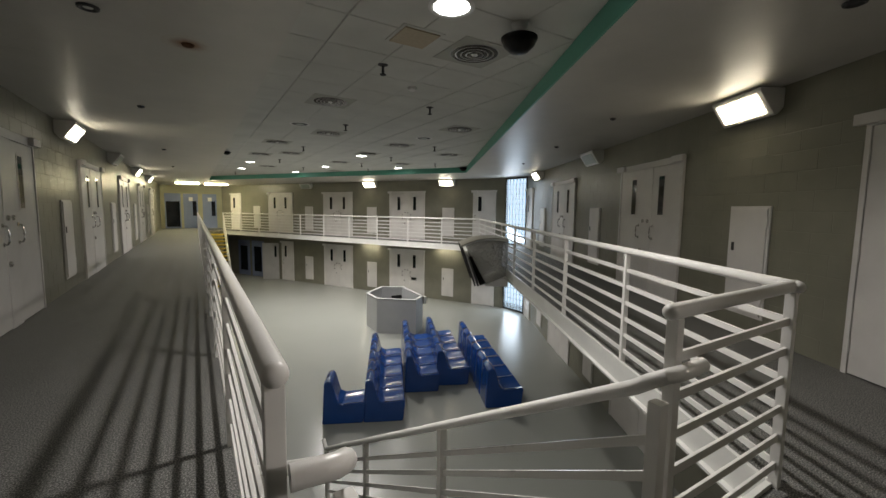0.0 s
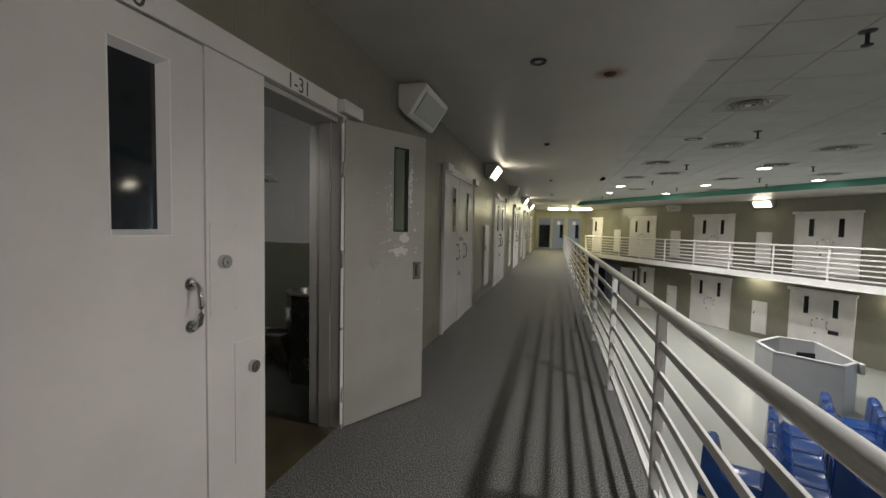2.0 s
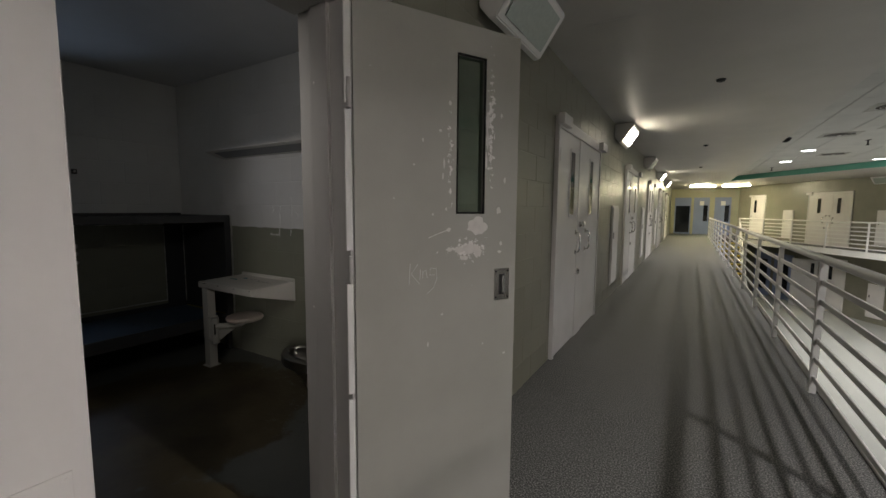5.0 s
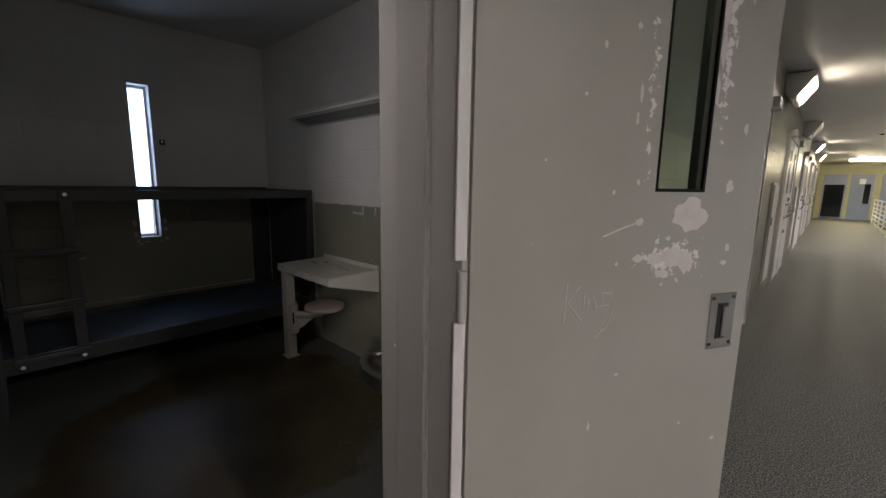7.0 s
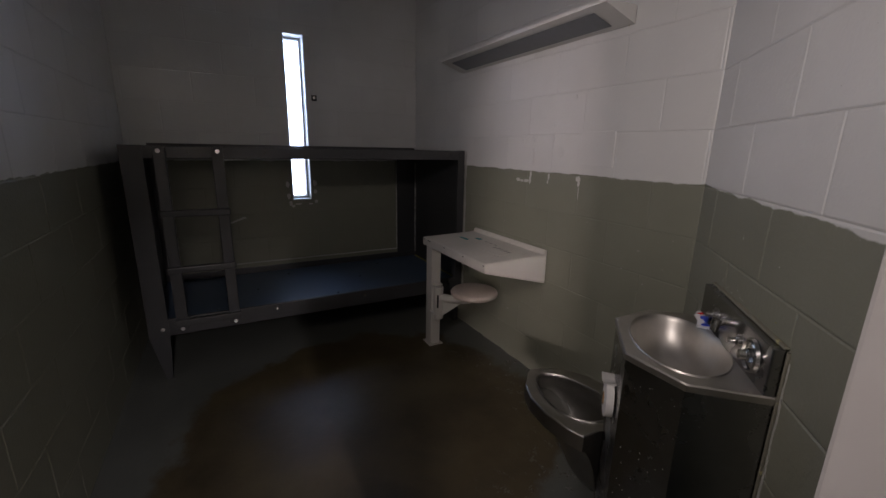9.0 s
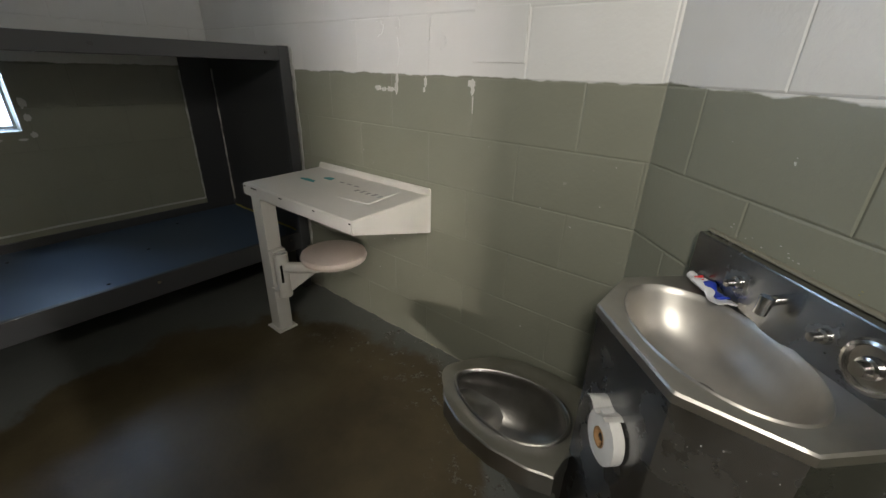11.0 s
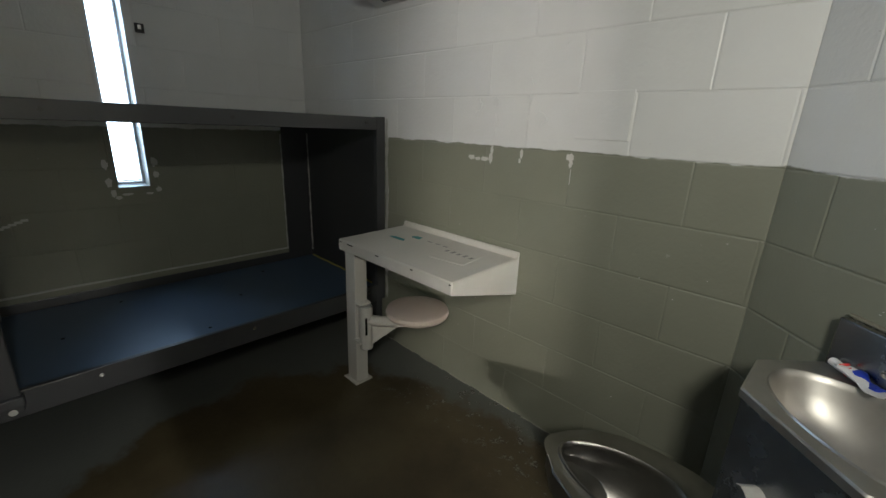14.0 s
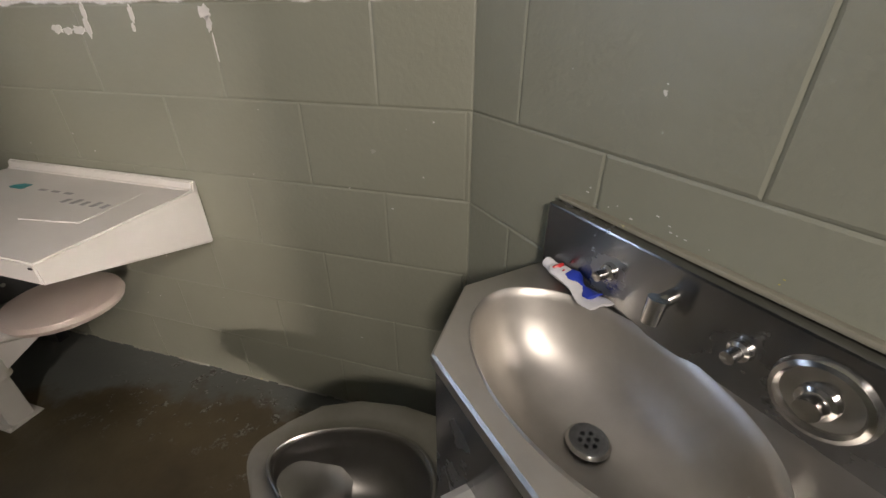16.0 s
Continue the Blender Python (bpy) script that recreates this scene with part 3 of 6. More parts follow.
# glass-block wall in the corner
ga, gb = flat(WB, 12.8), flat(WC, 0)
GL = math.hypot(gb[0] - ga[0], gb[1] - ga[1])
WG = wall_frame(ga[0], ga[1], gb[0] - ga[0], gb[1] - ga[1])
glass_wall = core_wall("wall_glass_corner", WG, GL, LOW, SOFFIT_Z, 0.12, [(0.05, 0.02, GL - 0.05, 2.68), (0.05, LOW + 0.05, GL - 0.05, -0.32)], M_DARK, "dark framed wall of glass blocks")
for nm, z0, n in (("window_1", 0.02, 13), ("window_2", LOW + 0.05, 11)):
    top = 2.68 if n == 13 else -0.32
    win = empty(nm, WG, "tall window of clear glass blocks with daylight behind", "window", kind="structure")
    bm = nbox(0.02, -0.02, z0 - 0.02, 0.055, 0.02, top + 0.02)
    box(bm, GL - 0.055, -0.02, z0 - 0.02, GL - 0.02, 0.02, top + 0.02)
    box(bm, 0.055, -0.02, z0 - 0.025, GL - 0.055, 0.02, z0 + 0.01)
    box(bm, 0.055, -0.02, top - 0.01, GL - 0.055, 0.02, top + 0.02)
    part("window_frame", bm, M_BLACK, win, "black steel frame")
    bw, bh = (GL - 0.11) / 6, (top - z0 - 0.02) / n
    for i in range(6):
        for j in range(n):
            x, z = 0.055 + i * bw, z0 + 0.01 + j * bh
            b = part("glass_block", nbox(x + 0.006, -0.08, z + 0.006, x + bw - 0.006, -0.002, z + bh - 0.006), M_BLOCK, win)
    part("mortar", nbox(0.055, -0.075, z0 + 0.01, 0.0595, -0.02, top - 0.01), M_FASCIA, win)
    grid = bmesh.new()
    for i in range(1, 6):
        box(grid, 0.055 + i * bw - 0.005, -0.07, z0 + 0.01, 0.055 + i * bw + 0.005, -0.01, top - 0.01)
    for j in range(1, n):
        box(grid, 0.055, -0.066, z0 + 0.01 + j * bh - 0.005, GL - 0.055, -0.014, z0 + 0.01 + j * bh + 0.005)
    part("mortar_grid", grid, M_KIOSKTRIM, win)
sky_panel = structure("backdrop_daylight", nbox(-1.5, -0.9, LOW, GL + 1.5, -0.85, SOFFIT_Z), M_SKYPANE, "bright daylight beyond the glass blocks", "backdrop")
sky_panel.matrix_basis = WG


# ---- doors on the long walls ----
def door_leaf(e, x0, x1, hinge_left, z0, mat=None):
    """One flush steel leaf with a slit window, pull and locks; x runs along the wall, y out of it."""
    leaf = part("leaf", nbox(x0 + 0.004, 0.004, z0 + 0.012, x1 - 0.004, 0.03, z0 + 2.136, 0.003), mat or M_DOOR, e)
    s = -1 if hinge_left else 1
    edge = x1 if hinge_left else x0
    wx = edge + s * 0.28
    tr = bmesh.new()
    for a in ((wx - 0.105, 1.33, wx - 0.08, 2.0), (wx + 0.08, 1.33, wx + 0.105, 2.0), (wx - 0.08, 1.33, wx + 0.08, 1.355), (wx - 0.08, 1.975, wx + 0.08, 2.0)):
        box(tr, a[0], 0.03, z0 + a[1], a[2], 0.037, z0 + a[3], 0.003)
    part("window_trim", tr, mat or M_DOOR, leaf)
    part("window_glass", nbox(wx - 0.08, 0.0305, z0 + 1.355, wx + 0.08, 0.0335, z0 + 1.975), M_DARKGLASS, leaf, "dark wired glass")
    hx = edge + s * 0.065
    bm = bmesh.new()
    sweep(bm, [(hx, 0.03, z0 + 1.165), (hx, 0.062, z0 + 1.16), (hx, 0.078, z0 + 1.13), (hx, 0.08, z0 + 1.06), (hx, 0.078, z0 + 0.99), (hx, 0.062, z0 + 0.958), (hx, 0.03, z0 + 0.953)], 0.011, 8)
    cyl(bm, (hx, 0.03, z0 + 1.165), (hx, 0.039, z0 + 1.165), 0.026, 14)
    cyl(bm, (hx, 0.03, z0 + 0.953), (hx, 0.039, z0 + 0.953), 0.026, 14)
    part("pull_handle", bm, M_CHROME, leaf, "chrome pull handle", True)
    ox = x0 if hinge_left else x1
    for hz in (0.25, 1.05, 1.9):
        part("hinge", cyl(bmesh.new(), (ox, 0.036, z0 + hz - 0.06), (ox, 0.036, z0 + hz + 0.06), 0.011, 8), M_DOOR, leaf, "", True)
    return leaf


def door_frame(e, z0, w, one=False):
    bm = nbox(0, 0.0, z0 + 2.14, w, 0.045, z0 + DOOR_TOP, 0.004)
    box(bm, 0, 0.0, z0, 0.046, 0.04, z0 + 2.14, 0.003)
    box(bm, w - 0.046, 0.0, z0, w, 0.04, z0 + 2.14, 0.003)
    part("frame", bm, M_DOOR, e)
    for x in ((-0.06, 0.22), (w - 0.22, w + 0.06)):
        part("hinge_cover", nbox(x[0], 0.045, z0 + 2.15, x[1], 0.1, z0 + 2.245, 0.006), M_DOOR, e)


def mullion(e, x0, x1, z0, door_mat=None):
    part("lock_panel", nbox(x0, 0.001, z0, x1, 0.034, z0 + 2.14, 0.003), M_DOOR, e)
    for xx, zz in ((x0 + 0.085, 1.245), (x1 - 0.085, 1.245), (x0 + 0.28, 0.73)):
        bm = cyl(bmesh.new(), (xx, 0.034, z0 + zz), (xx, 0.05, z0 + zz), 0.032, 18)
        cyl(bm, (xx, 0.05, z0 + zz), (xx, 0.058, z0 + zz), 0.024, 18, 0.02)
        part("lock_cylinder", bm, M_CHROME, e, "round steel lock", True)


def door_pair(m, s, z0, open_right=False, lab="pair of closed off-white steel cell doors in one frame"):
    e = empty("cell_door_pair", m @ Matrix.Translation((s, 0.0, 0)), lab, "door", "cell door pairs")
    door_frame(e, z0, PAIR_W)
    door_leaf(e, 0.046, 0.826, True, z0)
    mullion(e, 0.826, 1.154, z0)
    door_leaf(e, 1.154, 1.934, False, z0)
    return e


def door_single(m, s, z0, w=0.95, hinge_left=True, mat=None, name="cell_door", lab="single closed off-white steel cell door with slit window"):
    e = empty(name, m @ Matrix.Translation((s, 0.0, 0)), lab, "door", "single cell doors")
    door_frame(e, z0, w)
    door_leaf(e, 0.046, w - 0.046, hinge_left, z0, mat)
    return e


for y in PAIRS_A[1:]:
    door_pair(WA, 31.5 - (y + PAIR_W), 0)
for s in PAIRS_B:
    door_pair(WB, s, 0)
    if s > 0:
        door_pair(WB, s, LOW)
for s in PAIRS_C:
    door_pair(WC, s, 0)
noted = door_pair(WC, 3.9, LOW)
part("black_plate", nbox(0.42, 0.031, LOW + 0.78, 0.72, 0.05, LOW + 0.92, 0.004), M_BLACK, noted, "small black plate on the door")
door_pair(WC, 8.2, LOW)
door_single(WB, 11.75, 0)
door_single(WB, 11.75, LOW)
door_single(WC, 0.42, 0, 1.05)
door_single(WC, 0.42, LOW, 1.05)
door_single(WC, 16.9, 0, 0.98)
door_single(WC, 12.5, LOW, 0.95)


def access_panel(m, s, z0, w=0.6):
    """A steel hatch of a service shaft, hinged at one side."""
    e = empty("service_hatch", m @ Matrix.Translation((s, 0.0, 0)), "white painted steel service hatch in the block wall", "hatch", "service hatches")
    part("frame", nbox(0, 0.004, z0 + 0.2, w, 0.02, z0 + 1.48, 0.003), M_DOOR, e)
    d = part("door", nbox(0.03, 0.02, z0 + 0.23, w - 0.03, 0.036, z0 + 1.45, 0.003), M_DOOR, e)
    part("lock", nbox(w - 0.12, 0.036, z0 + 0.95, w - 0.08, 0.044, z0 + 1.05, 0.002), M_DARK, d, "dark slotted lock plate")
    for hz in (0.4, 1.25):
        part("hinge", cyl(bmesh.new(), (0.022, 0.032, z0 + hz), (0.022, 0.032, z0 + hz + 0.1), 0.01, 8), M_DOOR, e, "", True)


for y in (9.22, 13.75, 18.3, 22.85):
    access_panel(WA, 31.5 - y - 0.58, 0)
for s in (1.08, 5.62, 10.06):
    access_panel(WB, s, 0)
    if s > 5:
        access_panel(WB, s, LOW)
for s in (2.38, 6.67, 10.95, 15.2):
    access_panel(WC, s, 0)
for s in (2.38, 6.67, 11.0):
    access_panel(WC, s, LOW)


# wedge lights above the hatches
def wedge_light(m, s, lens, z=SOFFIT_Z, w=0.75, lit=True):
    e = empty("corner_light", m @ Matrix.Translation((s, 0, 0)), "white wedge-shaped security light, " + ("lit" if lit else "unlit with greenish frosted lens"), "light", "wedge lights")
    bm = bmesh.new()
    prof = [(0.004, z - 0.02), (0.27, z - 0.02), (0.275, z - 0.05), (0.11, z - 0.295), (0.07, z - 0.3), (0.004, z - 0.22)]
    a = [bm.verts.new((0, y, zz)) for y, zz in prof]
    b = [bm.verts.new((w, y, zz)) for y, zz in prof]
    bm.faces.new(a)
    bm.faces.new(b[::-1])
    for k in range(len(prof)):
        bm.faces.new((a[k], b[k], b[(k + 1) % 6], a[(k + 1) % 6]))
    bmesh.ops.recalc_face_normals(bm, faces=bm.faces[:])
    bmesh.ops.bevel(bm, geom=bm.edges[:], offset=0.006, segments=2, affect="EDGES")
    part("housing", bm, M_LAMPBODY, e)
    d = Vector((0, 0.11 - 0.275, -0.295 + 0.05)).normalized()
    nrm = Vector((0, 0.83, -0.56))
    p0 = Vector((0, 0.275, z - 0.05)) + d * 0.035 + nrm * 0.004
    p1 = Vector((0, 0.275, z - 0.05)) + d * 0.262 + nrm * 0.004
    bm = bmesh.new()
    c = [bm.verts.new(p) for p in (p0 + Vector((0.07, 0, 0)), p0 + Vector((w - 0.07, 0, 0)), p1 + Vector((w - 0.07, 0, 0)), p1 + Vector((0.07, 0, 0)))]
    f = bm.faces.new(c)
    r = bmesh.ops.extrude_face_region(bm, geom=[f])
    bmesh.ops.translate(bm, vec=nrm * 0.006, verts=[v for v in r["geom"] if isinstance(v, bmesh.types.BMVert)])
    bmesh.ops.recalc_face_normals(bm, faces=bm.faces[:])
    part("lens", bm, lens, e)


for y, on in ((4.45, 0), (9.15, 1), (13.7, 0), (18.2, 1), (22.7, 1)):
    wedge_light(WA, 31.5 - y - 0.75, M_LENS_ON_WARM if on else M_LENS_OFF, lit=bool(on))
# the light at -3.5 is unseen, added at the others' spacing behind the landing
for s, on in ((-3.5, 1), (1.05, 1), (5.6, 0), (10.4, 1)):
    wedge_light(WB, s, M_LENS_ON if on else M_LENS_OFF, lit=bool(on))
for s, on in ((2.35, 1), (6.62, 1), (10.95, 0)):
    wedge_light(WC, s, M_LENS_ON_WARM if on else M_LENS_OFF, lit=bool(on))
for s in (2.35, 6.62):
    e = empty("slab_light", WC @ Matrix.Translation((s, 0, 0)), "slim lit fixture below the upper walkway", "light", "slab lights")
    part("housing", nbox(0, 0.15, -0.268, 0.8, 0.4, -0.191, 0.01), M_LAMPBODY, e)
    part("lens", nbox(0.03, 0.17, -0.283, 0.77, 0.38, -0.269), M_LENS_ON_WARM, e)
for x0, x1 in ((0.95, 2.1), (2.35, 3.5)):
    e = empty("strip_light", pose(0, 27.2, 0), "lit fluorescent strip fixture on the soffit", "light", "strip lights")
    part("housing", nbox(x0, -0.1, SOFFIT_Z - 0.05, x1, 0.1, SOFFIT_Z - 0.001, 0.008), M_LAMPBODY, e)
    part("diffuser", nbox(x0 + 0.02, -0.08, SOFFIT_Z - 0.1, x1 - 0.02, 0.08, SOFFIT_Z - 0.05, 0.015), M_TUBE_WARM, e)

# end of the walkway: blue doors with dark glass
for i, (x0, x1) in enumerate(((0.22, 1.08), (1.22, 2.02), (2.28, 3.08))):
    e = empty("end_door", pose(0, 31.5, 0), "blue-grey steel door with dark glass at the walkway's end", "door", "end doors")
    bm = nbox(x0 - 0.05, -0.04, 0, x0, -0.002, 2.3)
    box(bm, x1, -0.04, 0, x1 + 0.05, -0.002, 2.3)
    box(bm, x0, -0.04, 2.22, x1, -0.002, 2.3)
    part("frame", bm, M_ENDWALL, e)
    lf = part("leaf", nbox(x0, -0.035, 0.01, x1, -0.006, 2.22), M_BLUEDOOR, e)
    if i == 0:
        part("glass", nbox(x0 + 0.06, -0.042, 0.1, x1 - 0.06, -0.0355, 1.72), M_DARKGLASS, lf)
    else:
        part("glass", nbox(x1 - 0.3, -0.042, 0.8, x1 - 0.08, -0.0355, 1.75), M_DARKGLASS, lf)
        part("notice", nbox(x0 + 0.3, -0.04, 1.75, x0 + 0.52, -0.036, 2.0), M_PAPER, lf, "small white paper notice")
for s in (15.0, 16.25):
    e = empty("lower_door", WC @ Matrix.Translation((s, 0, 0)), "blue-grey steel door with dark glass on the lower level", "door", "lower end doors")
    part("leaf", nbox(0, 0.008, LOW + 0.01, 1.05, 0.03, LOW + 2.15, 0.003), M_BLUEDOOR, e)
    part("glass", nbox(0.2, 0.03, LOW + 0.3, 0.85, 0.036, LOW + 1.8), M_DARKGLASS, e)
e = empty("open_door", WC @ Matrix.Translation((13.7, 0.02, 0)) @ pose(0, 0, 0, 0, 0, 35), "grey steel door standing open on the lower level", "door")
part("leaf", nbox(0, 0.0, LOW + 0.01, 0.9, 0.045, LOW + 2.1, 0.004), M_FRAME, e)
part("glass", nbox(0.12, 0.045, LOW + 1.3, 0.24, 0.05, LOW + 1.95), M_DARKGLASS, e)
# ---- railings and stairs ----
def railing(a, b, step=1.62, lab="white painted steel railing with horizontal bars", ends=(True, True)):
    L = math.hypot(b[0] - a[0], b[1] - a[1])
    e = empty("railing", wall_frame(a[0], a[1], b[0] - a[0], b[1] - a[1]), lab, "railing", "walkway railings")
    bm = sweep(bmesh.new(), [(-0.03, 0, 1.045), (L + 0.03, 0, 1.045)], 0.03, 14)
    for xe in (-0.03, L + 0.03):
        bmesh.ops.create_icosphere(bm, subdivisions=3, radius=0.0298, matrix=Matrix.Translation((xe, 0, 1.045)))
    part("top_rail", bm, M_RAIL, e, "", True)
    for k in range(6):
        z = 0.12 + 0.15 * k
        part("bar", nbox(0.02, -0.007, z - 0.019, L - 0.02, 0.007, z + 0.019, 0.002), M_RAIL, e)
    n = max(1, round(L / step))
    for i in range(n + 1):
        x = L * i / n
        if (i == 0 and not ends[0]) or (i == n and not ends[1]):
            continue
        part("post", nbox(x - 0.021, -0.022, -0.2, x + 0.021, 0.022, 1.02, 0.003), M_RAIL, e)
    return e


railing((1.955, 1.44), (1.955, 28.0))
railing((3.29, 1.3), (4.32, 1.3), 1.2)
railing((4.32, 1.3), CORNER, 1.62, ends=(False, True))
railing(CORNER, (3.25, 28.0), 1.62, ends=(False, True))


def stair(x0, x1, ytop, sign, tread_mat, lab, n=15):
    """A straight steel flight from the upper floor down to the dayroom; sign is the way it runs in y."""
    e = empty("stair", pose(0, 0, 0), lab, "stairs")
    rise, run = -LOW / n, 0.31
    for i in range(1, n):
        y, z = ytop + sign * (i - 1) * run, -i * rise
        ya, yb = sorted((y, y + sign * (run + 0.02)))
        t = part("tread", nbox(x0 + 0.03, ya, z - 0.04, x1 - 0.03, yb, z, 0.004), M_UPFLOOR if tread_mat is None else tread_mat, e)
        nz = y + sign * (run + 0.02)
        part("nosing", nbox(x0 + 0.03, min(nz, nz + sign * 0.012), z - 0.06, x1 - 0.03, max(nz, nz + sign * 0.012), z + 0.003), M_FASCIA if tread_mat is None else M_YELLOW, t)
    yend = ytop + sign * (n - 1) * run
    for x in (x0, x1 - 0.03):
        bm = bmesh.new()
        pts = [(ytop, -0.3), (ytop, 0.0), (yend, LOW + 0.22), (yend + sign * 0.15, LOW), (yend - sign * 0.35, LOW)]
        a = [bm.verts.new((x, y, z)) for y, z in pts]
        b = [bm.verts.new((x + 0.03, y, z)) for y, z in pts]
        bm.faces.new(a)
        bm.faces.new(b[::-1])
        for k in range(5):
            bm.faces.new((a[k], a[(k + 1) % 5], b[(k + 1) % 5], b[k]))
        bmesh.ops.recalc_face_normals(bm, faces=bm.faces[:])
        part("stringer", bm, M_RAIL, e)
    return e, yend


st, YEND = stair(2.08, 3.21, 1.34, 1, None, "white steel stair going down to the dayroom")
SL = 2.75 / (15 * 0.31)


def stair_rail(x, ytop, sign, yend, hook=0.0):
    e = empty("stair_railing", pose(0, 0, 0), "white painted tubular stair railing with sloping bars", "railing", "stair railings")
    zt = lambda y, h: h - SL * abs(y - ytop)
    ya = ytop - sign * 0.02
    pts = [(x + hook, ya - sign * 0.07, 0.842), (x + hook * 0.5, ya - sign * 0.075, 0.842), (x + hook * 0.22, ya - sign * 0.07, 0.838), (x + hook * 0.06, ya - sign * 0.05, 0.83), (x, ya, 0.797)]
    pts += [(x, ya + sign * 0.06, zt(ya + sign * 0.06, 0.775))]
    pts += [(x, ytop + sign * k * 0.5, zt(ytop + sign * k * 0.5, 0.775)) for k in range(1, 9)]
    pts += [(x, yend, zt(yend, 0.775)), (x, yend + sign * 0.14, zt(yend, 0.83))]
    part("handrail", sweep(bmesh.new(), pts, 0.028, 12), M_RAIL, e, "", True)
    for h in (0.18, 0.32, 0.46, 0.60):
        bm = bmesh.new()
        y0, y1 = ytop - sign * 0.03, yend
        a = [bm.verts.new((x + dx, y0, zt(y0, h) + dz)) for dx, dz in ((-0.007, -0.02), (0.007, -0.02), (0.007, 0.02), (-0.007, 0.02))]
        b = [bm.verts.new((x + dx, y1, zt(y1, h) + dz)) for dx, dz in ((-0.007, -0.02), (0.007, -0.02), (0.007, 0.02), (-0.007, 0.02))]
        bm.faces.new(a)
        bm.faces.new(b[::-1])
        for k in range(4):
            bm.faces.new((a[k], a[(k + 1) % 4], b[(k + 1) % 4], b[k]))
        bmesh.ops.recalc_face_normals(bm, faces=bm.faces[:])
        part("sloping_bar", bm, M_RAIL, e)
    for k in range(4):
        y = ytop + sign * (-0.05 + k * (abs(yend - ytop) + 0.03) / 3)
        part("post", nbox(x - 0.025, y - 0.025, zt(y, -0.05), x + 0.025, y + 0.025, zt(y, 0.76), 0.003), M_RAIL, e)


stair_rail(3.195, 1.34, 1, YEND, 0.2)
stair_rail(2.1, 1.44, 1, YEND, -0.13)
st2, Y2 = stair(2.05, 3.3, 27.95, -1, M_YELLOW, "far steel stair with yellow treads")
stair_rail(3.285, 27.95, -1, Y2)

# ---- dayroom things ----
# molded blue seats in rows, backs to one side
seat = empty("lounge_seat", pose(0, 0, 0), "glossy royal-blue molded plastic lounge seat on a solid base", "chair", "blue seats")
bm = bmesh.new()
prof = [(-0.11, 0.0), (0.66, 0.0), (0.7, 0.36), (0.68, 0.42), (0.28, 0.39), (0.18, 0.44), (0.08, 0.82), (0.02, 0.86), (-0.07, 0.82)]
W_SEAT = 0.605
rows = []
for x, inset in ((0.0, 0.012), (0.02, 0.0), (0.2, 0.0), (W_SEAT / 2, 0.0), (W_SEAT - 0.2, 0.0), (W_SEAT - 0.02, 0.0), (W_SEAT, 0.012)):
    dip = 0.03 * math.sin(math.pi * x / W_SEAT)
    ring = []
    for k, (d, z) in enumerate(prof):
        dd, zz = d, z
        if k == 4:
            zz -= dip
        if k == 3:
            zz -= dip * 0.4
        if k in (6, 7):
            zz += dip * 0.6
        cx, cz = 0.35, 0.3
        dd = dd + (cx - dd) * inset
        zz = zz + (cz - zz) * inset if zz > 0 else zz
        ring.append(bm.verts.new((dd, x, zz)))
    rows.append(ring)
n = len(prof)
for a, b in zip(rows, rows[1:]):
    for k in range(n):
        bm.faces.new((a[k], a[(k + 1) % n], b[(k + 1) % n], b[k]))
bm.faces.new(rows[0][::-1])
bm.faces.new(rows[-1])
bmesh.ops.recalc_face_normals(bm, faces=bm.faces[:])
bmesh.ops.bevel(bm, geom=[ed for ed in bm.edges if ed.calc_face_angle(0) > 0.6], offset=0.018, segments=3, affect="EDGES")
part("shell", bm, M_BLUE, seat, "", True)
bolt = cyl(bmesh.new(), (0.45, W_SEAT / 2, 0.355), (0.45, W_SEAT / 2, 0.372), 0.02, 10)
part("drain_plug", bolt, M_BLACK, seat)
SEAT_DIR = 24
placed = False
for ox, oy, count in ((3.85, 8.0, 1), (4.56, 7.68, 5), (5.82, 8.45, 5), (6.62, 8.42, 5), (6.98, 6.95, 6)):
    for k in range(count):
        c, s = math.cos(radians(SEAT_DIR)), math.sin(radians(SEAT_DIR))
        m = pose(ox + s * 0.62 * k, oy + c * 0.62 * k, LOW, 0, 0, -SEAT_DIR)
        if not placed:
            seat.matrix_basis = m
            placed = True
        else:
            copy_thing(seat, m)

# officers' booth
booth = empty("control_booth", pose(7.72, 13.55, LOW), "grey hexagonal control booth with pale cap rail", "booth")
hexa = [(-0.82, 0.45), (-0.84, -0.55), (0.2, -1.38), (0.72, -0.9), (0.85, 0.95), (0.1, 1.35)]
for k in range(6):
    a, b = hexa[k], hexa[(k + 1) % 6]
    L = math.hypot(b[0] - a[0], b[1] - a[1])
    fm = wall_frame(a[0], a[1], b[0] - a[0], b[1] - a[1])
    bm = nbox(0, -0.0, 0.0, L, 0.07, 1.16, 0.006)
    bmesh.ops.transform(bm, matrix=fm, verts=bm.verts[:])
    part("side_panel", bm, M_KIOSK, booth)
    bm = nbox(-0.01, -0.012, 1.16, L + 0.01, 0.082, 1.185, 0.006)
    bmesh.ops.transform(bm, matrix=fm, verts=bm.verts[:])
    part("cap_rail", bm, M_KIOSKTRIM, booth)
part("desk", nbox(-0.55, -0.5, 0.74, 0.45, 0.35, 0.78, 0.006), M_DARK, booth, "dark inner desk top")
part("monitor", nbox(0.0, 0.1, 0.78, 0.4, 0.16, 1.05, 0.01), M_BLACK, booth, "small black monitor")
part("card_box", nbox(0.74, -0.95, 0.9, 0.84, -0.8, 1.15, 0.01), M_LAMPBODY, booth, "white box on the cap rail")

